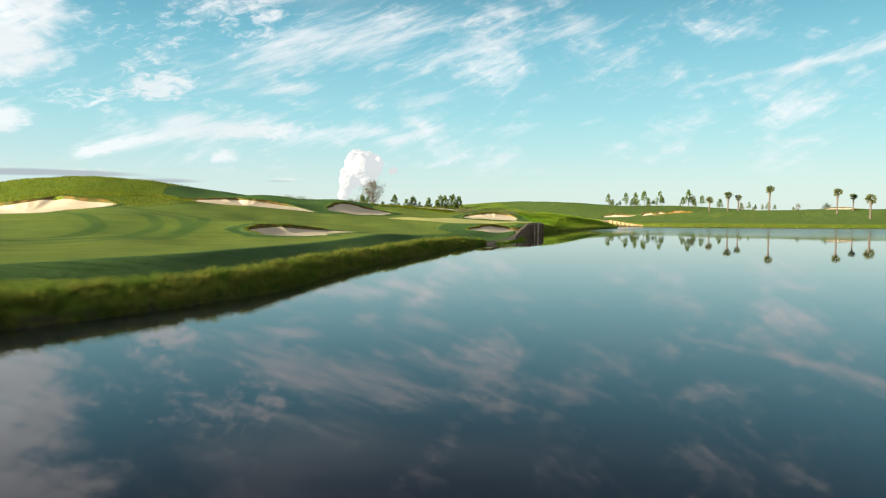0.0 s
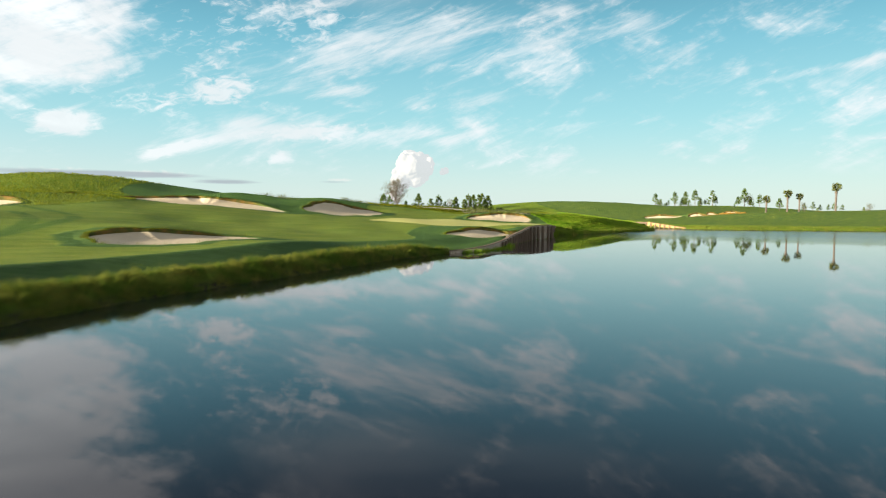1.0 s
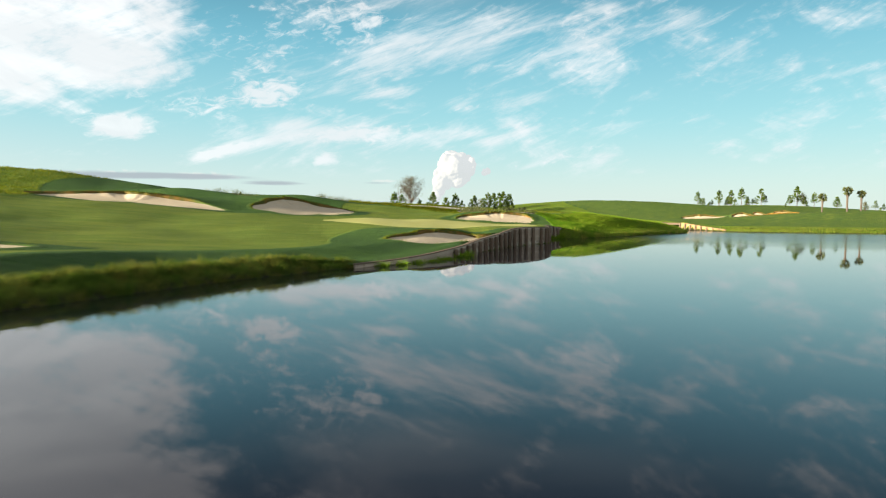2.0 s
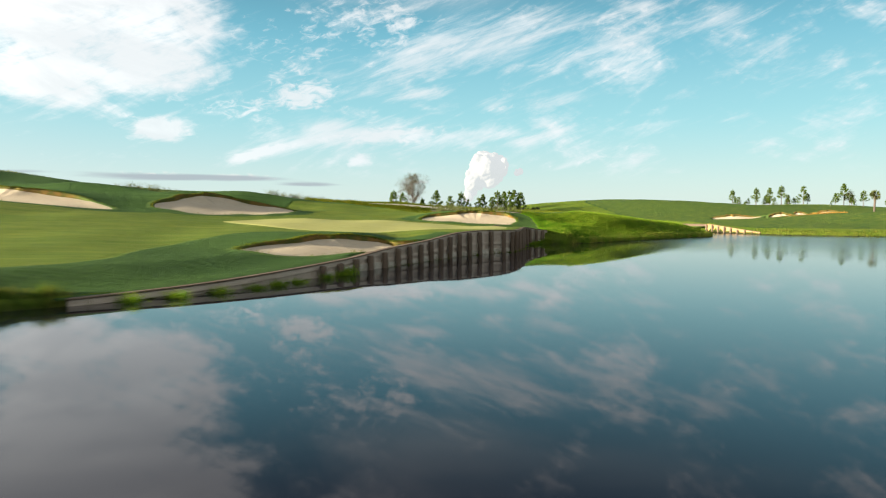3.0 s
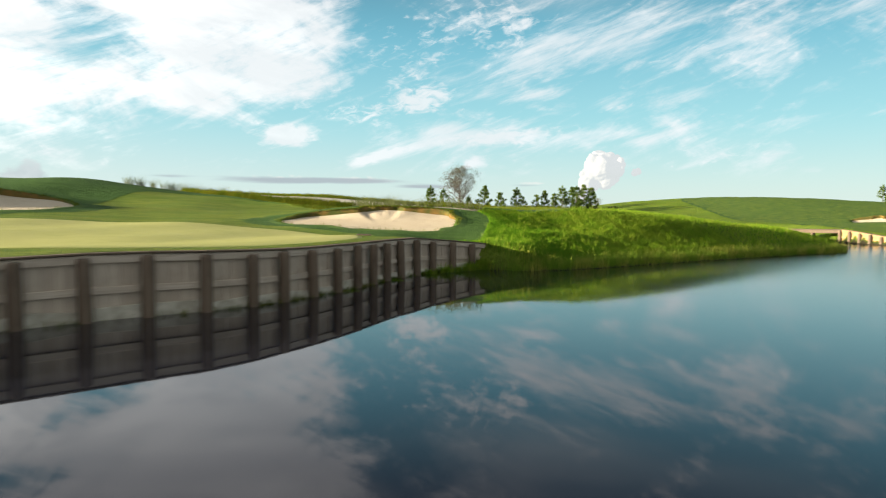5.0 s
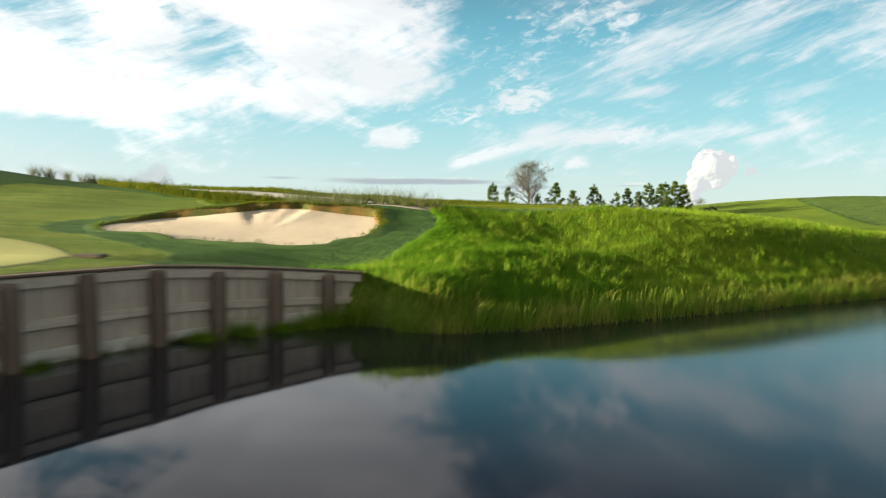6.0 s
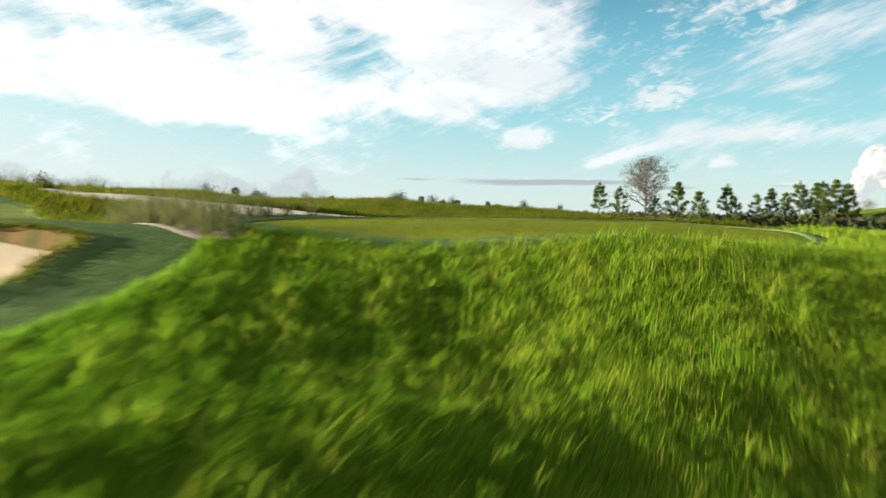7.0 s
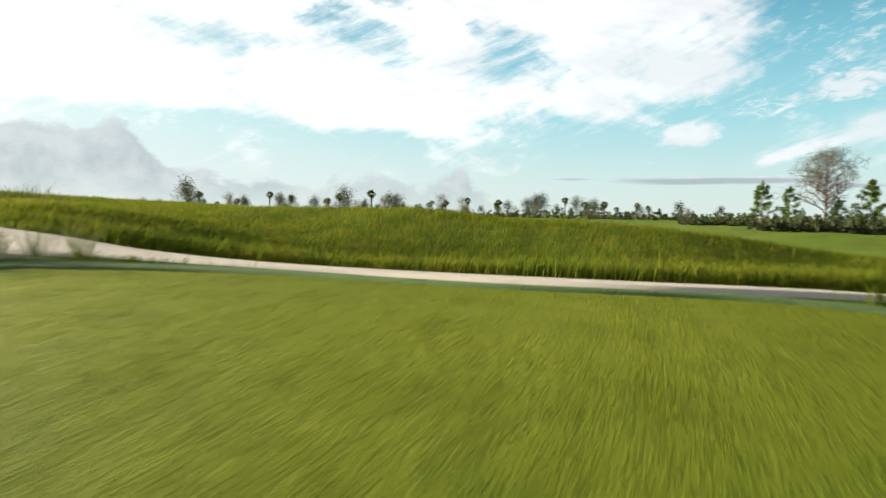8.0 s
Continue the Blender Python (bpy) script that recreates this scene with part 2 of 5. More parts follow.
def turf_material():
    """Mown fairway, first cut and rough on one sheet, told apart by their signed distances."""
    m, n = material("turf")
    p = place(n)
    wide, mid, fine = n.noise(p, 0.06, 3), n.noise(p, 0.55, 4, 0.6), n.noise(p, 9.0, 4, 0.65)
    blade = n.noise(n.map(p, (1, 1, 0.3)), 55.0, 3, 0.7)
    wobble = n.math("MULTIPLY", n.math("SUBTRACT", n.noise(p, 1.3, 3), 0.5), 0.9)
    mown = n.step(n.math("ADD", value_of(n, "mown"), wobble), -0.12, 0.12)
    # mowing bands across the fairway
    wave = n.add("ShaderNodeTexWave")
    n.put(wave.inputs["Vector"], n.map(p, (1, 1, 0), (0, 0, radians(24))))
    wave.inputs["Scale"].default_value, wave.inputs["Distortion"].default_value, wave.inputs["Detail Scale"].default_value = 0.085, 2.2, 0.4
    band = n.step(wave.outputs["Fac"], 0.35, 0.65)
    short = n.mix(n.step(wide, 0.35, 0.65), (0.136, 0.164, 0.026), (0.104, 0.143, 0.023))
    short = n.mix(n.math("MULTIPLY", band, 0.22), short, (0.165, 0.20, 0.042))
    short = n.mix(n.math("MULTIPLY", n.step(mid, 0.40, 0.75), 0.4), short, (0.085, 0.150, 0.028))
    short = n.mix(n.math("MULTIPLY", n.step(fine, 0.5, 0.8), 0.25), short, (0.07, 0.12, 0.02))
    # curved tracks of the mowers and streaks along their way
    comb = n.noise(n.map(n.map(p, (1, 1, 0), (0, 0, radians(-32))), (0.10, 1.1, 1)), 1.0, 6, 0.6, 0.5)
    short = n.mix(n.math("MULTIPLY", n.step(comb, 0.42, 0.62), 0.6), short, (0.076, 0.132, 0.020))
    short = n.mix(n.math("MULTIPLY", n.step(comb, 0.46, 0.30), 0.30), short, (0.165, 0.20, 0.042))
    nap = n.noise(n.map(n.map(p, (1, 1, 0), (0, 0, radians(-26))), (0.45, 3.6, 1)), 1.0, 6, 0.65, 0.8)
    short = n.mix(n.math("MULTIPLY", n.step(nap, 0.46, 0.64), 0.7), short, (0.064, 0.108, 0.017))
    short = n.mix(n.math("MULTIPLY", n.step(nap, 0.44, 0.28), 0.45), short, (0.178, 0.205, 0.042))
    east = n.add("ShaderNodeSeparateXYZ")
    n.put(east.inputs[0], p)
    turning = n.math("MULTIPLY", n.step(east.outputs[0], -33.0, -24.0), n.step(east.outputs[1], 20.0, 30.0))
    for cx, cy, r in ((-34.0, 34.0, 18.2), (-34.0, 34.0, 20.0), (-33.0, 31.0, 15.4), (-36.0, 38.0, 21.5)):
        away = n.add("ShaderNodeVectorMath")
        away.operation = "LENGTH"
        n.put(away.inputs[0], n.map(p, (1, 1, 0), (0, 0, 0), (-cx, -cy, 0)))
        ring = n.step(n.math("ABSOLUTE", n.math("SUBTRACT", away.outputs["Value"], r)), 0.60, 0.25)
        short = n.mix(n.math("MULTIPLY", n.math("MULTIPLY", ring, turning), n.step(mid, 0.3, 0.5, 0.3, 0.8)), short, (0.046, 0.095, 0.018))
    # longer, darker green cut between the fairway and the rough
    semi = n.mix(n.step(wide, 0.35, 0.65), (0.042, 0.088, 0.024), (0.056, 0.106, 0.026))
    semi = n.mix(n.math("MULTIPLY", n.step(nap, 0.42, 0.66), 0.6), semi, (0.026, 0.062, 0.014))
    semi = n.mix(n.math("MULTIPLY", n.step(comb, 0.44, 0.30), 0.5), semi, (0.078, 0.128, 0.038))
    semi = n.mix(n.math("MULTIPLY", n.step(fine, 0.5, 0.8), 0.4), semi, (0.028, 0.056, 0.017))
    close = n.step(n.math("ADD", value_of(n, "close"), n.math("MULTIPLY", wobble, 0.6)), -0.10, 0.16)
    short = n.mix(close, semi, short)
    tall = n.mix(n.step(mid, 0.3, 0.7), (0.082, 0.140, 0.014), (0.128, 0.172, 0.020))
    tall = n.mix(n.math("MULTIPLY", n.step(fine, 0.4, 0.7), 0.5), tall, (0.070, 0.120, 0.014))
    tall = n.mix(n.math("MULTIPLY", n.step(wide, 0.5, 0.7), 0.35), tall, (0.17, 0.185, 0.03))
    colour = n.mix(mown, tall, short)
    wet = n.step(value_of(n, "shore"), 0.35, -0.1)
    colour = n.mix(wet, colour, (0.035, 0.032, 0.020))
    tufts = n.noise(n.map(p, (1, 1, 0.5), (0, 0, 0.5)), 2.6, 5, 0.65, 0.6)
    relief = n.math("ADD", n.math("MULTIPLY", fine, 0.6), n.math("MULTIPLY", blade, 0.5))
    relief = n.math("ADD", relief, n.math("MULTIPLY", n.math("ADD", tufts, n.math("ADD", comb, nap)), 1.5))
    deep = n.math("MULTIPLY", n.math("SUBTRACT", 1.0, mown), n.math("ADD", n.noise(p, 3.5, 4, 0.7), n.math("MULTIPLY", mid, 0.8)))
    relief = n.math("ADD", relief, n.math("MULTIPLY", deep, 4.0))
    relief = n.math("ADD", relief, n.math("MULTIPLY", n.math("MULTIPLY", n.math("SUBTRACT", 1.0, close), mown), n.math("MULTIPLY", n.math("ADD", tufts, nap), 1.6)))
    finish(n, colour, 0.85, n.bump(relief, 0.95, 0.05), gloss=0.05)
    return m


def green_material(name, a, b, c, bump=0.25):
    m, n = material(name)
    p = place(n)
    wide, mid, fine = n.noise(p, 0.25, 3), n.noise(p, 1.7, 5, 0.6), n.noise(p, 40.0, 3, 0.7)
    colour = n.mix(n.step(wide, 0.3, 0.7), a, b)
    colour = n.mix(n.math("MULTIPLY", n.step(mid, 0.45, 0.75), 0.5), colour, c)
    colour = n.mix(n.math("MULTIPLY", n.step(fine, 0.5, 0.8), 0.3), colour, c)
    tuft = n.noise(n.map(p, (1, 1, 1), (0, 0, 0.6)), 6.0, 5, 0.7)
    finish(n, colour, 0.85, n.bump(n.math("ADD", fine, n.math("MULTIPLY", tuft, 1.5)), bump, 0.03), gloss=0.04)
    return m


def lip_material():
    m, n = material("bunker_lip_turf")
    p = place(n)
    mid, fine = n.noise(p, 1.7, 5, 0.6), n.noise(p, 14.0, 4, 0.7)
    turf = n.mix(n.step(mid, 0.3, 0.7), (0.050, 0.095, 0.028), (0.075, 0.124, 0.030))
    dry = n.mix(n.step(mid, 0.35, 0.65), (0.055, 0.068, 0.018), (0.150, 0.092, 0.028))
    edge = n.step(n.math("ADD", value_of(n, "brown"), n.math("MULTIPLY", n.math("SUBTRACT", fine, 0.5), 0.7)), 0.2, 0.7)
    colour = n.mix(edge, turf, dry)
    colour = n.mix(n.math("MULTIPLY", n.step(fine, 0.5, 0.75), 0.5), colour, (0.05, 0.075, 0.016))
    finish(n, colour, 0.85, n.bump(n.math("ADD", fine, mid), 0.8, 0.05), gloss=0.05)
    return m


def sand_material(name="sand", a=(0.43, 0.365, 0.265), b=(0.49, 0.42, 0.315), c=(0.34, 0.275, 0.19)):
    m, n = material(name)
    p = place(n)
    wide, mid, fine = n.noise(p, 0.35, 4), n.noise(p, 2.4, 5, 0.6), n.noise(p, 60.0, 3, 0.7)
    rake = n.add("ShaderNodeTexWave")
    n.put(rake.inputs["Vector"], n.map(p, (1, 1, 0), (0, 0, radians(35))))
    rake.inputs["Scale"].default_value, rake.inputs["Distortion"].default_value = 2.6, 3.0
    colour = n.mix(n.step(wide, 0.3, 0.7), a, b)
    colour = n.mix(n.math("MULTIPLY", n.step(mid, 0.5, 0.8), 0.45), colour, c)
    colour = n.mix(n.math("MULTIPLY", fine, 0.25), colour, c)
    finish(n, colour, 0.95, n.bump(n.math("ADD", n.math("ADD", mid, fine), n.math("MULTIPLY", rake.outputs["Fac"], 0.35)), 0.4, 0.04), gloss=0.1)
    return m


def leaf_material(name, a, b, c, share=0.35, scale=1.2, rough=0.6):
    """Blades and leaves: three greens that vary from place to place and from piece to piece."""
    m, n = material(name)
    p = place(n)
    geo = n.add("ShaderNodeNewGeometry")
    pick = geo.outputs["Random Per Island"]
    colour = n.mix(n.step(n.noise(p, scale, 4, 0.6), 0.35, 0.65), a, b)
    colour = n.mix(n.math("MULTIPLY", n.step(pick, 0.45, 1.0), 0.8), colour, c)
    finish(n, colour, 0.9, gloss=0.04, through_light=share)
    return m


def wood_material(name, a, b, stain, vertical=True):
    m, n = material(name)
    p = place(n)
    info = n.add("ShaderNodeObjectInfo")
    grain = n.noise(n.map(p, (14, 14, 0.9) if vertical else (1.2, 1.2, 18)), 1.0, 5, 0.65, 0.4)
    blotch = n.noise(p, 1.6, 4, 0.6)
    colour = n.mix(n.step(grain, 0.3, 0.7), a, b)
    colour = n.mix(n.math("MULTIPLY", info.outputs["Random"], 0.35), colour, stain)
    colour = n.mix(n.math("MULTIPLY", n.step(blotch, 0.5, 0.75), 0.55), colour, stain)
    finish(n, colour, 0.85, n.bump(n.math("ADD", grain, blotch), 0.5, 0.02), gloss=0.2)
    return m


def plain_material(name, a, b, scale=3.0, rough=0.85, bump=0.3):
    m, n = material(name)
    p = place(n)
    v = n.noise(p, scale, 5, 0.65)
    colour = n.mix(n.step(v, 0.3, 0.7), a, b)
    finish(n, colour, rough, n.bump(n.math("ADD", v, n.noise(p, scale * 9, 3)), bump, 0.03), gloss=0.2)
    return m


def cloud_material():
    """Sunlit vapour: faint diffuse plus emission painted in for scattered light; shade stays pale."""
    m, n = material("cloud_white")
    a, b, mix = n.add("ShaderNodeBsdfDiffuse"), n.add("ShaderNodeEmission"), n.add("ShaderNodeAddShader")
    n.put(a.inputs[0], (0.075, 0.073, 0.070))
    n.put(b.inputs[0], (0.84, 0.89, 0.91)), n.put(b.inputs[1], 0.180)
    n.tree.links.new(a.outputs[0], mix.inputs[0]), n.tree.links.new(b.outputs[0], mix.inputs[1])
    n.tree.links.new(mix.outputs[0], n.add("ShaderNodeOutputMaterial").inputs[0])
    return m


def water_material():
    m, n = material("lake_water")
    p = place(n)
    ripple = n.noise(n.map(p, (0.6, 1.6, 1), (0, 0, 0.5)), 2.2, 3, 0.5)
    fine = n.noise(n.map(p, (1.0, 2.2, 1), (0, 0, 0.9)), 9.0, 2, 0.5)
    gust = n.step(n.noise(p, 0.035, 3), 0.50, 0.72)
    height = n.math("ADD", n.math("MULTIPLY", ripple, 0.35), n.math("MULTIPLY", n.math("MULTIPLY", fine, gust), 0.12))
    b = n.add("ShaderNodeBump")
    b.inputs["Strength"].default_value, b.inputs["Distance"].default_value = 0.05, 0.02
    n.put(b.inputs["Height"], height)
    q = n.add("ShaderNodeBsdfPrincipled")
    n.put(q.inputs["Base Color"], (0.008, 0.009, 0.014))
    out = n.add("ShaderNodeSeparateXYZ")
    n.put(out.inputs[0], p)
    reach = n.math("ADD", n.math("MULTIPLY", out.outputs[0], 0.6), n.math("MULTIPLY", out.outputs[1], 0.8))
    breeze = n.step(n.math("ADD", reach, n.math("MULTIPLY", n.noise(p, 0.04, 3), 24.0)), 82.0, 116.0)
    n.put(q.inputs["Roughness"], n.math("ADD", 0.022, n.math("MULTIPLY", breeze, 0.15)))
    q.inputs["IOR"].default_value = 1.35
    n.put(q.inputs["Specular Tint"], (0.97, 0.93, 1.0))
    n.put(q.inputs["Normal"], b.outputs[0])
    n.tree.links.new(q.outputs[0], n.add("ShaderNodeOutputMaterial").inputs[0])
    return m


TURF = turf_material()
GREEN = green_material("putting_green_turf", (0.36, 0.355, 0.13), (0.325, 0.33, 0.115), (0.27, 0.29, 0.09), 0.1)
TEE = green_material("tee_turf", (0.142, 0.172, 0.014), (0.116, 0.152, 0.012), (0.074, 0.106, 0.008), 1.0)
DEWY = green_material("dewy_collar_turf", (0.070, 0.118, 0.048), (0.088, 0.132, 0.055), (0.048, 0.090, 0.036), 0.7)
SAND = sand_material()
PALE_SAND = sand_material("pale_path_sand", (0.41, 0.385, 0.34), (0.46, 0.43, 0.385), (0.33, 0.30, 0.255))
GREY_SAND = sand_material("grey_bed_sand", (0.13, 0.12, 0.10), (0.16, 0.148, 0.125), (0.085, 0.078, 0.064))
LIP = lip_material()
ROUGH_BLADE = leaf_material("rough_grass", (0.122, 0.255, 0.014), (0.186, 0.300, 0.020), (0.320, 0.340, 0.052), 0.62)
LUSH_BLADE = leaf_material("lush_grass", (0.068, 0.185, 0.009), (0.106, 0.230, 0.012), (0.180, 0.265, 0.024), 0.58)
HILL_BLADE = leaf_material("hill_grass", (0.080, 0.116, 0.009), (0.148, 0.156, 0.016), (0.046, 0.074, 0.007), 0.45)
REED_BLADE = leaf_material("reed_grass", (0.180, 0.300, 0.028), (0.400, 0.390, 0.075), (0.100, 0.185, 0.018), 0.6)
BANK_BLADE = leaf_material("bank_grass", (0.066, 0.116, 0.014), (0.160, 0.160, 0.032), (0.036, 0.066, 0.009), 0.42)
TEE_BLADE = leaf_material("tee_blade", (0.104, 0.134, 0.010), (0.128, 0.150, 0.012), (0.072, 0.104, 0.008), 0.35, 1.5)
SEDGE_BLADE = leaf_material("sedge_blade", (0.110, 0.130, 0.050), (0.140, 0.155, 0.065), (0.080, 0.090, 0.040), 0.35)
FAR_LEAF = leaf_material("far_leaves", (0.040, 0.052, 0.024), (0.058, 0.070, 0.030), (0.030, 0.036, 0.020), 0.25, 0.05)
NEEDLE = leaf_material("pine_needles", (0.070, 0.115, 0.022), (0.110, 0.155, 0.030), (0.045, 0.080, 0.017), 0.35, 0.5)
DRY_LEAF = leaf_material("sparse_leaves", (0.085, 0.085, 0.045), (0.11, 0.10, 0.06), (0.06, 0.058, 0.035), 0.25, 0.5)
FROND = leaf_material("palm_fronds", (0.060, 0.085, 0.028), (0.085, 0.110, 0.035), (0.110, 0.095, 0.045), 0.25, 0.8)
BARK = plain_material("bark", (0.060, 0.047, 0.038), (0.10, 0.083, 0.068), 6.0)
POST_WOOD = wood_material("post_timber", (0.120, 0.088, 0.062), (0.170, 0.128, 0.092), (0.070, 0.052, 0.038))
PANEL_WOOD = wood_material("panel_timber", (0.40, 0.335, 0.265), (0.51, 0.440, 0.355), (0.28, 0.225, 0.170))
WALE_WOOD = wood_material("wale_timber", (0.43, 0.365, 0.29), (0.53, 0.455, 0.37), (0.31, 0.25, 0.19), False)
FAR_WOOD = wood_material("sunny_timber", (0.30, 0.19, 0.085), (0.38, 0.25, 0.12), (0.17, 0.105, 0.045))
CONCRETE = plain_material("concrete_footing", (0.30, 0.275, 0.215), (0.56, 0.525, 0.435), 2.2)
WATER = water_material()
CLOUD = cloud_material()


# ---------------------------------------------------------------- building helpers
def mesh_from(name, verts, faces, mat, shade=True):
    """A mesh from arrays; faces: lists of indices or an (n, 4) array."""
    me = bpy.data.meshes.new(name)
    me.from_pydata([tuple(v) for v in np.asarray(verts, float).tolist()], [], [tuple(f) for f in (faces.tolist() if isinstance(faces, np.ndarray) else faces)])
    me.materials.append(mat)
    if shade:
        me.polygons.foreach_set("use_smooth", np.ones(len(me.polygons), bool))
    me.update()
    return me


def sheet(name, xs, ys, zs, mat):
    """A grid of quads from three (rows, columns) arrays."""
    r, c = xs.shape
    i = np.arange(r * c).reshape(r, c)
    quads = np.stack([i[:-1, :-1], i[:-1, 1:], i[1:, 1:], i[1:, :-1]], -1).reshape(-1, 4)
    me = bpy.data.meshes.new(name)
    me.vertices.add(r * c)
    me.vertices.foreach_set("co", np.stack([xs, ys, zs], -1).astype(np.float32).ravel())
    me.loops.add(len(quads) * 4)
    me.loops.foreach_set("vertex_index", quads.astype(np.int32).ravel())
    me.polygons.add(len(quads))
    me.polygons.foreach_set("loop_start", np.arange(0, len(quads) * 4, 4, dtype=np.int32))
    me.polygons.foreach_set("use_smooth", np.ones(len(quads), bool))
    me.materials.append(mat)
    me.update(calc_edges=True)
    me.validate()
    return me


def store(me, name, values):
    me.attributes.new(name, "FLOAT", "POINT").data.foreach_set("value", np.asarray(values, np.float32).ravel())


def blade_mesh(name, roots, heights, widths, turns, leans, bends, mat):
    """Many grass blades in one mesh: each a quad and a tip, standing on its root."""
    n = len(roots)
    roots = np.asarray(roots, np.float32)
    side = np.stack([np.cos(turns), np.sin(turns), 0 * turns], -1)
    lean = np.stack([np.cos(leans), np.sin(leans), 0 * leans], -1)
    up = np.array([0, 0, 1.0])
    h, w, b = heights[:, None], widths[:, None] / 2, bends[:, None]
    mid = roots + up * h * 0.55 + lean * h * b * 0.3
    tip = roots + up * h * (1 - 0.35 * b) + lean * h * b
    v = np.stack([roots - side * w, roots + side * w, mid + side * w * 0.8, mid - side * w * 0.8, tip], 1)
    k = np.arange(n, dtype=np.int32)[:, None] * 5
    loops = (k + np.array([0, 1, 2, 3, 3, 2, 4], np.int32)).ravel()
    me = bpy.data.meshes.new(name)
    me.vertices.add(n * 5)
    me.vertices.foreach_set("co", v.astype(np.float32).ravel())
    me.loops.add(n * 7)
    me.loops.foreach_set("vertex_index", loops)
    me.polygons.add(n * 2)
    start = (np.arange(n, dtype=np.int32)[:, None] * 7 + np.array([0, 4], np.int32)).ravel()
    me.polygons.foreach_set("loop_start", start)
    me.polygons.foreach_set("use_smooth", np.ones(n * 2, bool))
    me.materials.append(mat)
    me.update(calc_edges=True)
    return me


def part(name, me, parent=None, label=""):
    ob = new(name, me)
    if parent is not None:
        ob.parent = parent
    if label:
        tagged(ob, label)
    return ob


def empty(name, x, y, z, label, category, group="", kind=""):
    ob = new(name)
    ob.location = (x, y, z)
    return tagged(ob, label, category, group, kind)


def box_mesh(name, sx, sy, sz, mat, bevel=0.01, base=True):
    bm = bmesh.new()
    bmesh.ops.create_cube(bm, size=1.0)
    bmesh.ops.scale(bm, vec=(sx, sy, sz), verts=bm.verts)
    if base:
        bmesh.ops.translate(bm, vec=(0, 0, sz / 2), verts=bm.verts)
    if bevel:
        bmesh.ops.bevel(bm, geom=bm.edges[:], offset=bevel, segments=1, affect="EDGES")
    me = bpy.data.meshes.new(name)
    bm.to_mesh(me)
    bm.free()
    me.materials.append(mat)
    return me


# ---------------------------------------------------------------- ground form
# edge of the lake, stretch by stretch
SHORE_WEST = [(-30, -60), (-19, -18), (-13.5, 4), (-10.0, 13.0), (-7.9, 16), (-6.1, 19.2), (-5.0, 22.6), (-4.3, 27), (-3.4, 31.5), (-2.3, 35), (-1.2, 38.6), (-0.2, 42.2), (1.2, 47), (3.0, 51)]
SHORE_WALL = [(4.2, 52.7), (5.8, 55.2), (6.7, 57.4), (7.3, 59.4), (7.9, 62.0), (8.35, 64.3), (9.0, 67.2), (9.75, 70.4), (10.6, 74.0), (11.8, 77.0), (12.9, 79.0), (13.4, 81.5), (13.5, 84), (13.4, 86), (13.4, 87.4), (13.5, 88.5), (13.68, 89.7), (14.1, 90.8), (14.6, 91.9)]
SHORE_MOUND = [(15.5, 92.1), (16.4, 91.9), (17.6, 92.5), (19.1, 94.4), (20.5, 96.6), (21.9, 98.9), (24.8, 103.3), (28.7, 109.2), (31.9, 113.8), (32.6, 119), (31.8, 127), (31.5, 137), (30, 150)]
SHORE_FAR = [(32.4, 150), (33.6, 137), (35.2, 131.2), (36.6, 128.8), (38.2, 126.2), (40, 123.6), (44, 121), (54, 119.5), (66, 118), (80, 117), (100, 112), (135, 100), (160, 60), (160, -20), (90, -80), (10, -90)]


def curve_through(points, step):
    """Points along a smooth open curve through the given ones."""
    p = np.array([points[0], *points, points[-1]], float)
    out = []
    for i in range(1, len(p) - 2):
        n = max(2, int(np.hypot(*(p[i + 1] - p[i])) / step))
        u = (np.arange(n) / n)[:, None]
        a, b, c, e = p[i - 1], p[i], p[i + 1], p[i + 2]
        out.append(0.5 * (2 * b + (c - a) * u + (2 * a - 5 * b + 4 * c - e) * u**2 + (3 * b - a - 3 * c + e) * u**3))
    return np.concatenate([*out, p[-1:]])


def inside(px, py, loop):
    """Whether points lie within a closed loop."""
    res = np.zeros(px.shape, bool)
    q = np.roll(loop, -1, 0)
    for (ax, ay), (bx, by) in zip(loop, q):
        if ay != by:
            res ^= ((ay > py) != (by > py)) & (px < (bx - ax) * (py - ay) / (by - ay) + ax)
    return res


def line_distance(px, py, line, closed=False):
    """Distance of points from a polyline."""
    best = np.full(px.shape, 1e18)
    ends = np.roll(line, -1, 0) if closed else line[1:]
    for (ax, ay), (bx, by) in zip(line, ends):
        dx, dy = bx - ax, by - ay
        u = np.clip(((px - ax) * dx + (py - ay) * dy) / max(dx * dx + dy * dy, 1e-9), 0, 1)
        best = np.minimum(best, (px - ax - u * dx) ** 2 + (py - ay - u * dy) ** 2)
    return np.sqrt(best)


def smooth(a, b, v):
    u = np.clip((v - a) / (b - a), 0, 1)
    return u * u * (3 - 2 * u)


LAKE = np.concatenate([curve_through(SHORE_WEST + SHORE_WALL + SHORE_MOUND, 1.6), curve_through(SHORE_FAR, 4.0)])
WALL_LINE = curve_through(SHORE_WALL + [(15.1, 92.6)], 0.25)
FAR_WALL_LINE = curve_through([(35.2, 131.6), (36.5, 129.2), (38.1, 126.6), (39.8, 124.2)], 0.5)


def inland(px, py):
    """Distance from the lake's edge, positive on land."""
    return np.where(inside(px, py, LAKE), -1.0, 1.0) * line_distance(px, py, LAKE, True)


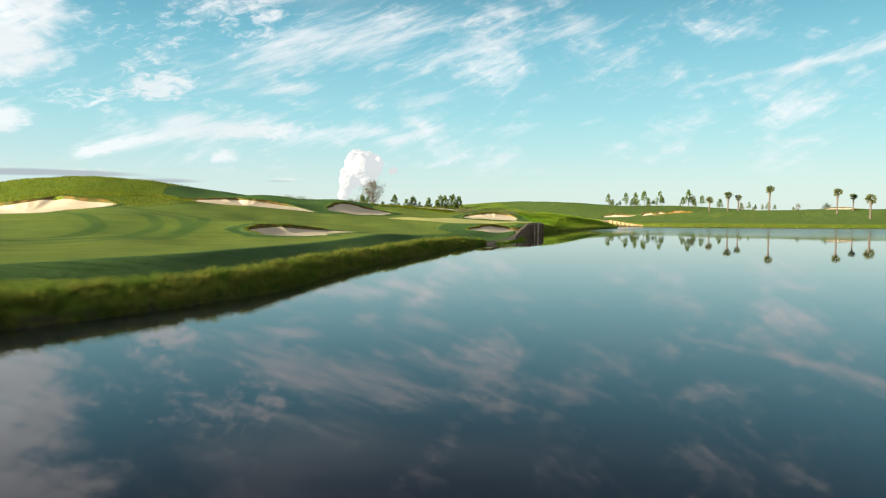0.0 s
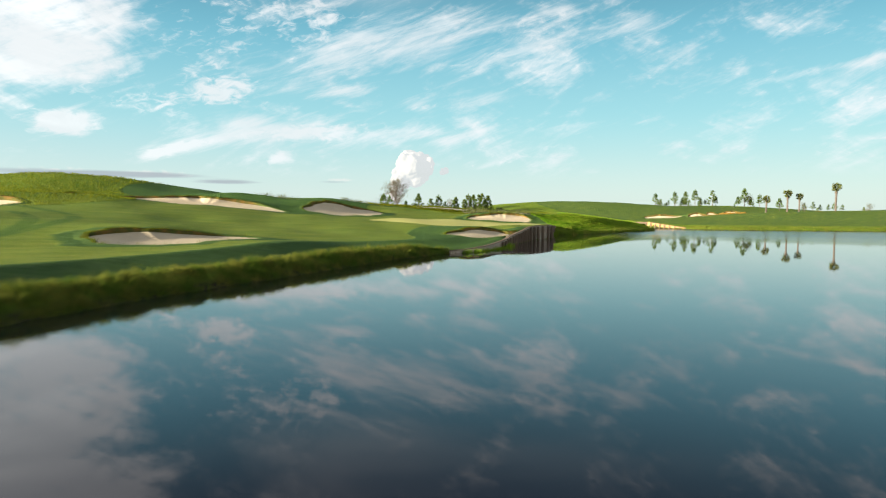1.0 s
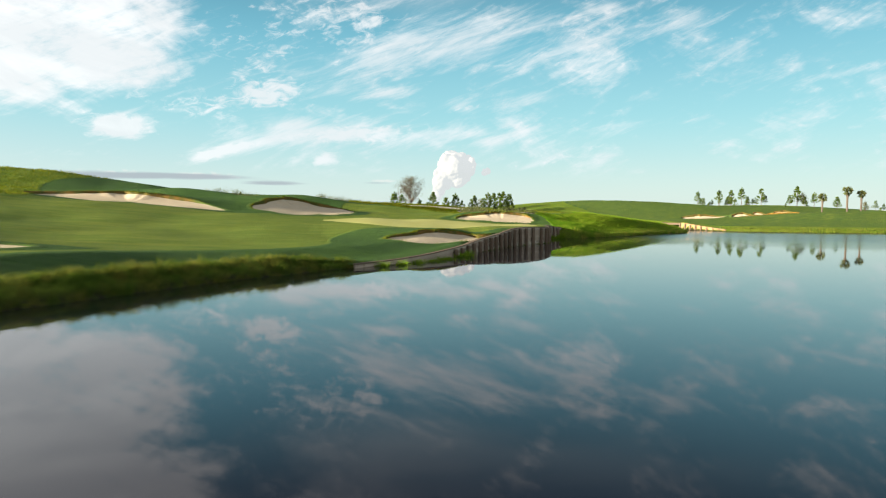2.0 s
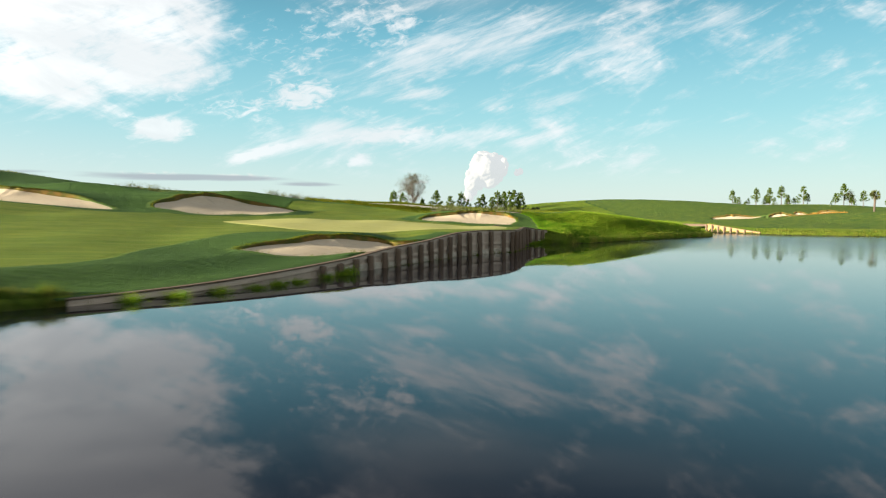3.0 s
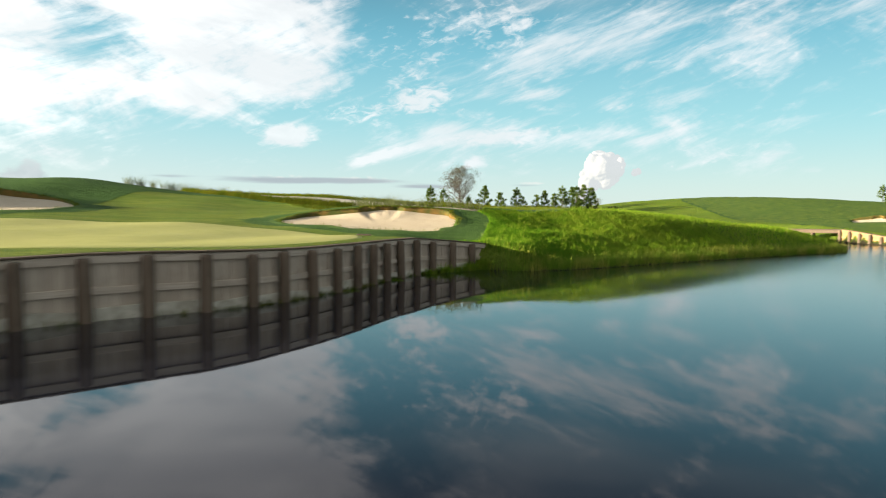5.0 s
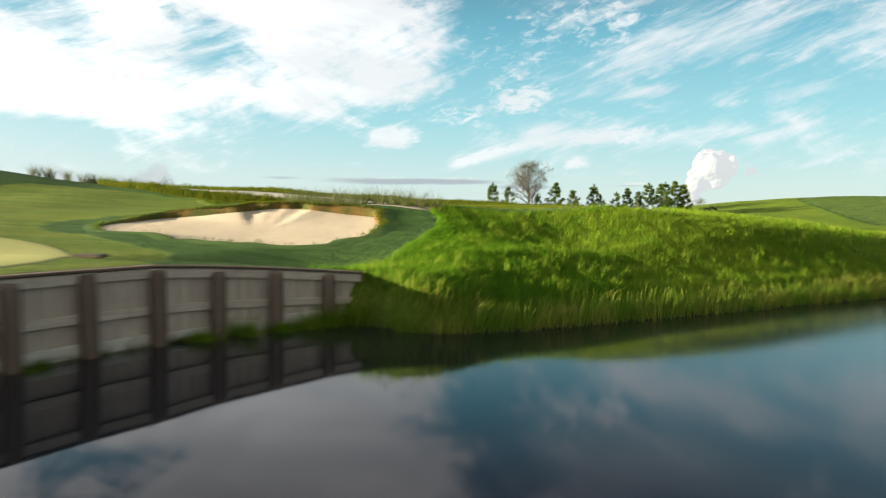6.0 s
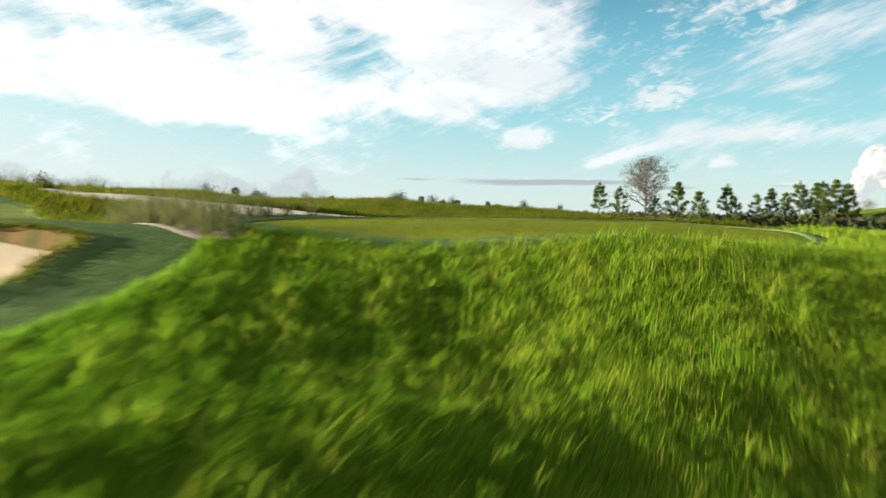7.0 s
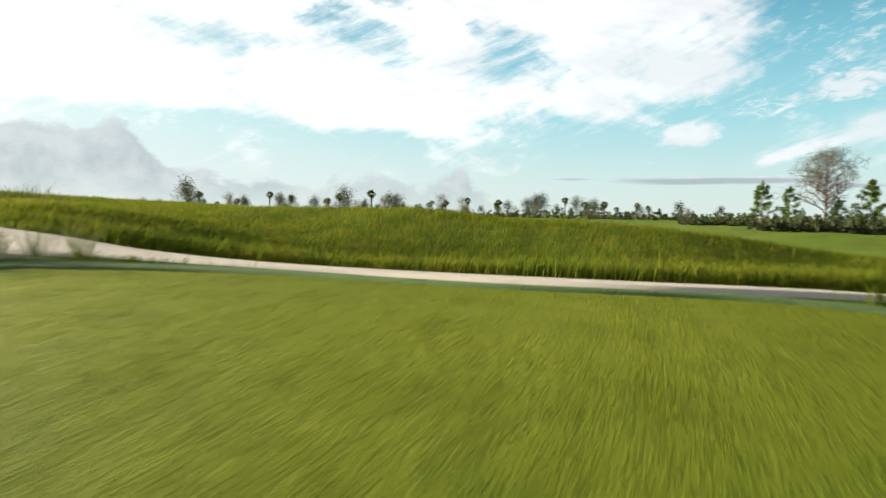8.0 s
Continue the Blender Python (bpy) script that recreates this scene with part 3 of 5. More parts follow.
# knolls and hollows: centre x y, half widths along and across, turn in degrees, height
KNOLLS_WEST = [
    (-25, 66, 14, 9, 30, 1.19),
    (-36, 68, 10, 8, 0, 1.16),
    (-45, 85, 22, 16, 20, 4.0),
    (-18, 80, 9, 6, 50, 0.31),
    (-32, 97, 14, 10, 10, 0.43),
    (-18, 108, 12, 7, 0, 0.45),
    (-30, 118, 16, 10, 0, 1.25),
    (-22, 50, 12, 12, 0, 1.12),
    (-55, 98, 20, 16, 0, 2.4),
    (-20, 86, 6, 3.5, 15, 1.21),
]
KNOLLS_GREEN = [
    (-8, 91, 8, 5, 40, 0.41),
    (-16, 99, 13, 7, 30, 0.91),
    (-8, 72, 10, 8, 0, 0.42),
    (4, 80, 9, 9, 0, 0.31),
    (4.2, 70.2, 6.5, 2.6, 40, 0.24),
    (-12, 36, 10, 10, 0, -0.3),
    (-8, 108, 34, 26, 20, 1.16),
    (9, 84, 5, 8, -10, 0.07),
    (-12, 97, 6, 4, 30, 0.61),
    (-15, 100, 5, 3.5, 50, 0.14),
    (-10, 94, 4, 3, 40, -0.65),
    (-10.5, 38.5, 4, 3, 50, -0.14),
    (-11, 44.5, 4, 2.5, 54, 0.26),
]
KNOLLS_TEE = [
    (6, 97.5, 7, 4, 15, 0.35),
    (12, 99.5, 5, 3.5, 20, 0.26),
    (13, 105.5, 8, 5, 50, 0.55),
    (17, 102, 3.5, 2.5, 30, 0.79),
    (8, 107, 5, 5, 0, 0.27),
    (-4, 118.5, 9, 5, 20, 0.84),
    (6, 120.5, 7, 4, 40, 0.6),
    (20, 110, 8, 7, 50, 0.69),
    (20.5, 101, 4, 3, 45, -0.36),
    (20.6, 104.6, 3.2, 2.6, 40, 0.3),
    (26, 114, 7, 6, 50, 0.03),
    (-2, 105, 6, 5, 0, 0.57),
    (12.5, 113.5, 6, 4, 40, 0.41),
    (17, 121, 9, 6, 20, 0.34),
    (1, 107, 5, 4, 0, 0.47),
    (16.5, 100.6, 2.6, 2.0, 30, -0.64),
]
KNOLLS_FAR = [
    (22, 215, 40, 30, 0, 3.36),
    (40, 222, 40, 22, 0, 0.97),
    (-8, 200, 40, 40, 0, -0.64),
    (75, 240, 60, 35, 0, 2.29),
    (85, 160, 30, 20, 0, 1.78),
    (60, 150, 14, 8, 0, 0.67),
    (120, 160, 25, 15, 0, 1.69),
    (10, 150, 30, 20, 0, -0.36),
    (26, 150, 20, 14, 0, 0.89),
    (28, 128, 8, 8, 0, 0.34),
    (-30, 165, 40, 30, 0, 1.03),
    (80, 162, 16, 10, -15, -0.08),
    (98, 148, 14, 9, -10, -0.04),
    (88, 246, 30, 14, -20, 1.39),
    (50, 172, 14, 8, 0, -0.35),
]
KNOLLS = KNOLLS_WEST + KNOLLS_GREEN + KNOLLS_TEE + KNOLLS_FAR


def knoll_shape(px, py, x, y, a, b, turn):
    c, s = math.cos(radians(turn)), math.sin(radians(turn))
    u, v = ((px - x) * c + (py - y) * s) / a, (-(px - x) * s + (py - y) * c) / b
    return np.exp(-(u * u + v * v))


# name, centre, half length, half width, turn, sand depth, lip height, turn of the high face, rise of that face, seed
NEAR_BUNKERS = [
    ("sand_bunker", -8.6, 42.4, 4.1, 1.9, 51, 0.16, 0.17, 155, 0.02, 1),
    ("sand_bunker", -22.0, 76.8, 7.9, 2.2, 20, 0.22, 0.18, 120, 0.75, 2),
    ("sand_bunker", -9.8, 86.6, 5.8, 2.4, 55, 0.15, 0.20, 145, 0.95, 3),
    ("sand_bunker", 7.3, 67.0, 5.1, 2.0, 42, 0.05, 0.22, 132, 0.30, 4),
    ("sand_bunker", 8.8, 95.6, 4.3, 2.2, 21, 0.15, 0.24, 110, 0.34, 5),
    ("sand_bunker", -35.2, 56.8, 7.0, 3.7, 14, 0.30, 0.25, 105, 0.8, 6),
    ("sand_bunker", -30.0, 68.0, 3.6, 0.8, 84, 0.05, 0.06, 110, 0.1, 7),
]
FAR_BUNKERS = [
    ("sand_bunker", 48, 172, 5.4, 0.9, 11, 0.1, 0.34, 100, 0.9, 8),
    ("sand_bunker", 57.2, 172, 3.4, 1.6, 15, 0.2, 0.30, 110, 1.0, 9),
    ("sand_bunker", 61.8, 177, 2.3, 1.1, 10, 0.2, 0.25, 105, 0.9, 10),
    ("sand_bunker", 57.2, 163, 5.0, 0.8, 8, 0.1, 0.12, 100, 0.35, 11),
    ("sand_bunker", 73, 191, 3.8, 2.0, 5, 0.2, 0.30, 105, 1.0, 14),
    ("sand_bunker", 70.5, 181, 3.6, 0.7, 5, 0.1, 0.12, 100, 0.3, 15),
    ("sand_bunker", 86, 172, 4.8, 1.0, -12, 0.2, 0.12, 100, 0.5, 12),
    ("sand_bunker", 99, 158, 5.2, 1.1, 14, 0.2, 0.12, 100, 0.5, 13),
]
BUNKERS = NEAR_BUNKERS + FAR_BUNKERS


def wall_top(px, py):
    """Height of the timber wall's top along the lake: low in the south, level round the green."""
    return np.interp(py, [52.7, 56.5, 59, 63.7, 66.5, 70.3, 74.3, 76.8, 81, 87, 88.7, 90.5, 91.5, 92.6], [0.16, 0.30, 0.40, 0.58, 0.80, 0.98, 1.30, 1.37, 1.30, 1.33, 1.34, 1.22, 1.13, 1.02])


def base_height(px, py, s):
    s = s + 0.35 * smooth(60, 52, py)
    bank = -1.6 + 1.6 * smooth(-4.5, 0.15, s) + 0.42 * smooth(-0.02, 1.0, s)
    rise = (0.30 + 0.42 * smooth(52, 42, py)) * np.clip((s - 0.9) / 2.7, 0, 1) + 0.22 * smooth(3.2, 12, s) + 0.6 * smooth(8, 40, s) + 0.5 * smooth(35, 160, s)
    return bank + rise


def land(px, py):
    """Height of the ground before bunkers are cut."""
    px, py = np.asarray(px, float), np.asarray(py, float)
    s = inland(px, py)
    z = base_height(px, py, s)
    lift = smooth(-0.6, 3.5, s)
    for x, y, a, b, turn, h in KNOLLS:
        z = z + h * knoll_shape(px, py, x, y, a, b, turn) * lift
    # soft swells in the mown land, small hummocks under the rough by the water
    swell = np.sin(0.62 * px + 0.35 * py + 1.3 * np.sin(0.21 * py)) + 0.8 * np.sin(0.27 * px - 0.71 * py + 0.9 * np.sin(0.3 * px)) + 0.5 * np.sin(1.25 * px + 0.2 * py)
    z = z + 0.036 * swell * smooth(3, 8, s) * smooth(0, 14, np.hypot(px - 13, py - 106))
    hummock = np.sin(3.3 * px + 1.1 * py + 0.8 * np.sin(1.3 * py)) * np.sin(2.7 * py - 1.6 * px) + 0.5 * np.sin(1.9 * px + 2.3 * py)
    z = z + 0.024 * hummock * knoll_shape(px, py, 21.5, 99.5, 10, 5, 52) * smooth(0.2, 1.5, s)
    # raised faces behind the bunkers
    for _, x, y, a, b, turn, _, _, face, rise, _ in BUNKERS:
        c, d = math.cos(radians(face)), math.sin(radians(face))
        away = turn if abs(math.cos(radians(face - turn))) < 0.71 else turn + 90
        z = z + rise * knoll_shape(px, py, x + c * b * 1.15, y + d * b * 1.15, a * 0.95, b * 0.95, away)
    # behind the timber wall the ground stands full height
    near = line_distance(px, py, WALL_LINE)
    z = z - 0.7 * smooth(2.5, 0.4, near) * smooth(0.3, 0.15, s)
    far_near = line_distance(px, py, FAR_WALL_LINE)
    z = np.where(s > 0, np.maximum(z, (0.18 + 0.87 * np.clip((py - 124.2) / 7.0, 0, 1)) * smooth(3.5, 0.6, far_near) * smooth(0.1, 0.5, s)), z)
    held = smooth(0, 1, np.clip((3.4 + 2.0 * smooth(71, 76, py) * smooth(92, 88, py) - near) / 3.1, 0, 1)) * smooth(0.17, 0.5, s)
    full = wall_top(px, py) + 0.03 * np.maximum(s, 0)
    z = z * (1 - held) + full * held
    return z

rng = np.random.default_rng(7)
# ---------------------------------------------------------------- bunkers: plan forms
def rim(theta, a, b, seed):
    """Radius of a lobed outline at an angle."""
    r = 1 / np.sqrt((np.cos(theta) / a) ** 2 + (np.sin(theta) / b) ** 2)
    wob = 0.10 * np.sin(3 * theta + seed) + 0.08 * np.sin(5 * theta + 2.3 * seed) + 0.04 * np.sin(9 * theta + seed * 1.7) + 0.02 * np.sin(17 * theta + seed)
    return r * (1 + wob)


def bunker_reach(px, py, x, y, a, b, turn, seed):
    c, s = math.cos(radians(turn)), math.sin(radians(turn))
    u, v = (px - x) * c + (py - y) * s, -(px - x) * s + (py - y) * c
    u = np.hypot(u, v) / rim(np.arctan2(v, u), a, b, seed)
    # sand stops short of the timber wall
    if seed == 4:
        u = np.maximum(u, 1 + (WALL_GAP - inland(px, py)))
    return u


WALL_GAP = 0.30


def ground_height(px, py):
    """The ground with its bunkers cut out."""
    px, py = np.asarray(px, float), np.asarray(py, float)
    z = land(px, py)
    for _, x, y, a, b, turn, deep, lip, face, rise, seed in BUNKERS:
        u = bunker_reach(px, py, x, y, a, b, turn, seed)
        z = z - (deep + lip + rise + 0.5) * smooth(1.03, 0.86, u)
    return z


# mown areas, as closed outlines
CUT_EDGE = curve_through([(-40, -30), (-20, -8), (-15.2, 6), (-11.6, 14.6), (-9.2, 17.4), (-7.4, 20.2), (-6.3, 23.4), (-5.6, 27.6), (-4.7, 32), (-3.6, 35.6), (-2.5, 39.2), (-1.5, 43), (-0.1, 47.8), (1.8, 52), (3.9, 53.6), (5.9, 55.6), (7.2, 59), (8.2, 63), (9.2, 67.6), (10.2, 71.6), (11.3, 75.4), (13.0, 78.9), (13.7, 82), (13.6, 88.4),
                          (13.8, 90.9), (14.3, 92.6), (14.3, 94.4), (13.8, 97), (13.2, 99), (11.4, 100.2), (8, 100.4), (3, 101.0), (-3, 102.2), (-12, 104.6), (-22, 106.5), (-32, 100), (-34, 84), (-28, 74), (-24, 66), (-30, 55), (-44, 48), (-60, 20)], 1.2)
FAIRWAY = curve_through([(-46, -30), (-26, -8), (-17.5, 6), (-13.2, 14.8), (-10.6, 18.6), (-8.8, 22.6), (-8.0, 27), (-7.0, 31.6), (-5.8, 35.6), (-4.7, 39.4), (-3.9, 43.4), (-2.9, 48), (-1.0, 52), (1.0, 55), (1.6, 58), (0.6, 61.5), (0.4, 65), (1.6, 68.6), (4.6, 70.6), (7.6, 71.8), (10.3, 74.2), (11.9, 77.4), (13.0, 80.6), (13.2, 84), (13.1, 87.0), (12.4, 89.4),
                         (10.4, 91.4), (7, 92.0), (4.0, 93.2), (3.2, 95.4), (5.4, 98.3), (9.6, 99.4), (8.6, 100.6), (2, 101.6), (-5, 101.2), (-9, 98.6), (-8.2, 93), (-6.2, 88.4), (-7.4, 84), (-11, 80.6), (-15, 78), (-17, 75.6), (-23, 73.4), (-26, 69), (-25, 64), (-29, 58.5), (-37, 52.5), (-48, 47), (-64, 20)], 1.2)
TEE_EDGE = curve_through([(7.0, 105.6), (6.9, 103.7), (8.2, 102.2), (11.2, 101.5), (13.9, 101.5), (15.9, 102.7), (17.3, 104.2), (18.2, 106.0), (18.2, 108.6), (16.6, 111.4), (14.4, 110.9), (12.3, 109.3), (9.6, 107.8), (7.0, 105.6)], 0.35)[:-1]
LOW_FAIRWAY = curve_through([(8, 128), (14, 121.5), (21, 119), (27, 122), (28, 140), (22, 150), (6, 146), (8, 128)], 1.5)[:-1]
FAR_FAIRWAY = curve_through([(36, 146), (41, 127), (56, 124), (80, 121), (110, 118), (150, 125), (170, 190), (110, 232), (60, 236), (38, 228), (22, 214), (26, 190), (32, 165), (36, 146)], 3.0)[:-1]


def signed(px, py, loop):
    return np.where(inside(px, py, loop), 1.0, -1.0) * line_distance(px, py, loop, True)


def mown_distance(px, py):
    m = signed(px, py, CUT_EDGE)
    for loop in (TEE_EDGE, LOW_FAIRWAY, FAR_FAIRWAY):
        m = np.maximum(m, signed(px, py, loop) + (0.5 if loop is TEE_EDGE else 0))
    return m


# ---------------------------------------------------------------- ground sheet and lake
def spaced(lo, hi, fine, far_lo, far_hi, growth=1.07):
    """Grid lines: even between lo and hi, ever wider outside."""
    mid = list(np.arange(lo, hi, fine))
    up, step, v = [], fine, mid[-1]
    while v < far_hi:
        step *= growth
        v += step
        up.append(v)
    down, step, v = [], fine, lo
    while v > far_lo:
        step *= growth
        v -= step
        down.append(v)
    return np.array(down[::-1] + mid + up)


gx, gy = np.meshgrid(spaced(-13, 33, 0.26, -3200, 3200, 1.045), spaced(36, 116, 0.26, -3200, 3400, 1.045))
gz = ground_height(gx, gy)
ground_me = sheet("ground", gx, gy, gz, TURF)
store(ground_me, "mown", mown_distance(gx, gy))
close = signed(gx, gy, FAIRWAY)
for _, x, y, a, b, turn, *_, seed in NEAR_BUNKERS:
    close = np.minimum(close, (bunker_reach(gx, gy, x, y, a, b, turn, seed) - 1.0) * b - 0.75)
for loop in (TEE_EDGE, LOW_FAIRWAY):
    close = np.maximum(close, signed(gx, gy, loop) + 0.3)
close = np.maximum(close, np.where(signed(gx, gy, FAR_FAIRWAY) > 0, 0.03, -9.0))
store(ground_me, "close", close)
store(ground_me, "shore", inland(gx, gy))
ground = tagged(new("ground", ground_me), "rolling mown golf turf and tall rough round a lake", "ground", kind="structure")

wx, wy = np.meshgrid(np.linspace(-60, 180, 25), np.linspace(-110, 170, 29))
water = tagged(new("water", sheet("water", wx, wy, 0 * wx, WATER)), "still dark lake water mirroring the sky", "water", kind="structure")


# ---------------------------------------------------------------- bunkers
def bunker(name, x, y, a, b, turn, deep, lip, face, rise, seed):
    near = y < 110
    n = 150 if near else 64
    th = np.linspace(0, 2 * np.pi, n, endpoint=False)
    r = rim(th, a, b, seed)
    c, s = math.cos(radians(turn)), math.sin(radians(turn))
    ex, ey = r * np.cos(th), r * np.sin(th)
    ox, oy = ex * c - ey * s, ex * s + ey * c
    free = np.ones(n)
    if seed == 4:
        k = np.ones(n)
        for _ in range(60):
            k = np.where(inland(x + ox * k, y + oy * k) < WALL_GAP, k * 0.985, k)
        ox, oy = ox * k, oy * k
        free = smooth(0.4, 1.4, inland(x + ox, y + oy))
    edge = land(x + ox, y + oy)
    way = np.arctan2(oy, ox)
    high = smooth(-0.35, 0.6, np.cos(way - radians(face)))
    ragged = 1 + 0.10 * np.sin(5 * th + seed) * np.sin(3 * th + 2 * seed) + 0.08 * np.sin(31 * th + seed) * np.sin(13 * th)
    tongues = 0.35 + 1.5 * (0.5 + 0.5 * np.sin(6 * th + 1.7 * seed + 0.8 * np.sin(2 * th))) ** 2 if near else 1.0
    drop = 0.02 + lip * high * ragged * tongues
    floor = float((edge - drop).mean()) - deep
    thing = empty(name, x, y, floor, "pale sand bunker with a ragged turf lip" if near else "small far sand bunker in mown turf", "bunker", "bunkers on the course")
    # sand, flashed up to the rim
    us = np.array([0, 0.2, 0.4, 0.55, 0.68, 0.8, 0.9, 0.96, 1.0, 1.03])[:, None]
    lump = 0.012 * np.sin(2.3 * (x + us * ox) + seed) * np.sin(1.9 * (y + us * oy))
    brim = edge - (0.02 + lip * high * (0.45 if near else 1.0))
    if near:
        brim = np.minimum(np.mean([np.roll(brim, k) for k in range(-12, 13)], 0), edge - 0.02)
    # a tilted bowl that meets the rim
    fit = np.stack([np.ones(n), ox, oy], -1)
    tilt = np.linalg.lstsq(fit, brim, rcond=None)[0]
    bowl = tilt[0] + us * (tilt[1] * ox + tilt[2] * oy) - 1.3 * deep * (1 - np.clip(us, 0, 1) ** 2)
    zs = bowl + (brim - fit @ tilt) * smooth(0.45, 1.0, us) + lump * (1 - us) - 0.08 * (us > 1.0)
    wrap = lambda m: np.concatenate([m, m[:, :1]], 1)  # noqa: E731
    part("sand", sheet("bunker_sand", wrap(us * ox), wrap(us * oy), wrap(zs - floor), SAND), thing)
    # turf lip: from under the sand's edge up, over and out to the turf
    hang = 0.035 * high * (tongues if near else 0.3)
    wide = np.array([0.99, 1.0, 0.99, 0.995, 1.0, 1.0, 1.0])[:, None] - np.array([1.0, 1.0, 0.55, 0.15, 0, 0, 0])[:, None] * hang
    out = np.array([0.0, 0.0, -0.02, 0.0, 0.08, 0.3, 0.7])[:, None]
    length = np.hypot(ox, oy)
    lx, ly = ox * wide + ox / length * out * free, oy * wide + oy / length * out * free
    lz = np.stack([edge - drop - 0.1, edge - drop * 0.75, edge - drop * 0.25, edge + 0.03 * high, edge + 0.015 + 0.05 * high, 0 * edge, 0 * edge])
    lz[5], lz[6] = land(x + lx[5], y + ly[5]) + 0.02 + 0.02 * high, land(x + lx[6], y + ly[6]) - 0.03
    me = sheet("bunker_lip", wrap(lx), wrap(ly), wrap(lz - floor), LIP)
    store(me, "brown", wrap(high * np.array([1, 1, 1, 0.9, 0.7, 0.25, 0.0])[:, None]))
    part("lip", me, thing, "ragged browned turf lip")
    if near:
        k = 2600 if y > 50 else 1500
        i = rng.choice(n, k, p=(high + 0.05) / (high + 0.05).sum())
        f = rng.uniform(-0.02, 0.2, k)
        px, py = ox[i] + ox[i] / length[i] * f + rng.normal(0, 0.05, k), oy[i] + oy[i] / length[i] * f + rng.normal(0, 0.05, k)
        roots = np.stack([px, py, edge[i] + 0.02 - floor], -1)
        inward = np.arctan2(-oy[i], -ox[i]) + rng.normal(0, 0.8, k)
        fringe = part("fringe", blade_mesh("bunker_fringe", roots, rng.uniform(0.05, 0.15, k), rng.uniform(0.012, 0.03, k), rng.uniform(0, 6.28, k), inward, rng.uniform(0.3, 1.1, k), HILL_BLADE), thing)
        tagged(fringe, kind="stuff")
    return thing


for row in BUNKERS:
    bunker(*row)


# ---------------------------------------------------------------- putting green, tee, path and bed
def turf_patch(name, loop, mat, lift, label, category, rings=22):
    """A close-mown sheet laid on the ground inside an outline."""
    mid = loop.mean(0)
    u = np.array([*np.linspace(0, 0.985, rings), 1.0, 1.006])[:, None]
    px, py = mid[0] + u * (loop[:, 0] - mid[0]), mid[1] + u * (loop[:, 1] - mid[1])
    pz = land(px, py) + lift
    pz[-2] -= lift * 0.7
    pz[-1] -= lift + 0.05
    wrap = lambda m: np.concatenate([m, m[:, :1]], 1)  # noqa: E731
    return tagged(new(name, sheet(name, wrap(px), wrap(py), wrap(pz), mat)), label, category, kind="structure")


GREEN_EDGE = curve_through([(-5.6, 80), (-4.8, 77), (-2.4, 74.8), (0.8, 73.6), (4.2, 73.8), (7.2, 75.2), (9.8, 77.0), (11.6, 79.4), (12.4, 82), (12.5, 85), (11.5, 88.2), (8, 90.2), (3, 90), (-1.6, 88), (-4.6, 84), (-5.6, 80)], 0.6)[:-1]
turf_patch("putting_green", GREEN_EDGE, GREEN, 0.016, "close-mown pale putting green above the timber wall", "green")
turf_patch("tee", TEE_EDGE, TEE, 0.045, "close-mown level tee with dewy grass", "tee", 30)
def widened(loop, by):
    """A closed outline moved outwards."""
    t = np.roll(loop, -1, 0) - np.roll(loop, 1, 0)
    t /= np.linalg.norm(t, axis=1)[:, None]
    side = np.stack([t[:, 1], -t[:, 0]], -1)
    if signed(*(loop[:1] + side[:1] * 0.1).T, loop)[0] > 0:
        side = -side
    return loop + side * by


def collar(name, loop, mat, label):
    """A ring of slightly longer turf round a mown edge."""
    wide = 0.42 + 0.65 * smooth(11.5, 7.0, loop[:, 0]) * smooth(101.5, 104, loop[:, 1])
    px, py, pz = [], [], []
    for f, extra, lift in ((0, -0.03, 0.0), (0, 0.0, 0.07), (0, 0.05, 0.085), (0.3, 0.05, 0.075), (0.7, 0.0, 0.07), (1.0, 0.0, 0.055), (1.0, 0.08, -0.05)):
        q = widened(loop, (f * wide + extra)[:, None])
        px.append(q[:, 0]), py.append(q[:, 1]), pz.append(land(q[:, 0], q[:, 1]) + lift)
    wrap = lambda m: np.concatenate([m, m[:, :1]], 1)  # noqa: E731
    return tagged(new(name, sheet(name, wrap(np.array(px)), wrap(np.array(py)), wrap(np.array(pz)), mat)), label, "turf", kind="structure")


collar("tee_collar", TEE_EDGE, DEWY, "dewy blue-green collar of longer turf round the tee")
BED_EDGE = curve_through([(12.6, 100.3), (11.0, 100.7), (7.8, 101.3), (6.1, 103.0), (5.8, 105.0), (6.7, 106.7), (5.8, 106.0), (4.4, 104.5), (3.2, 103.2), (5, 101.5), (8.2, 100.5), (12.0, 99.8), (12.6, 100.3)], 0.4)[:-1]
turf_patch("planting_bed", BED_EDGE, GREY_SAND, 0.03, "grey sandy planting bed beside the tee", "bed", 14)


def ribbon(name, points, widths, mat, lift, label, category, step=0.5):
    line = curve_through(points, step)
    t = np.gradient(line, axis=0)
    t /= np.linalg.norm(t, axis=1)[:, None]
    w = np.interp(np.linspace(0, 1, len(line)), np.linspace(0, 1, len(widths)), widths)[:, None]
    w = w * (1 + 0.06 * np.sin(np.arange(len(line)) * 0.9)[:, None])
    k = np.array([-0.56, -0.5, -0.25, 0, 0.25, 0.5, 0.56])
    px = line[:, :1] - t[:, 1:] * w * k
    py = line[:, 1:] + t[:, :1] * w * k
    pz = land(px, py) + lift - (np.abs(k) > 0.51) * (lift + 0.06)
    return tagged(new(name, sheet(name, px, py, pz, mat)), label, category, kind="structure")


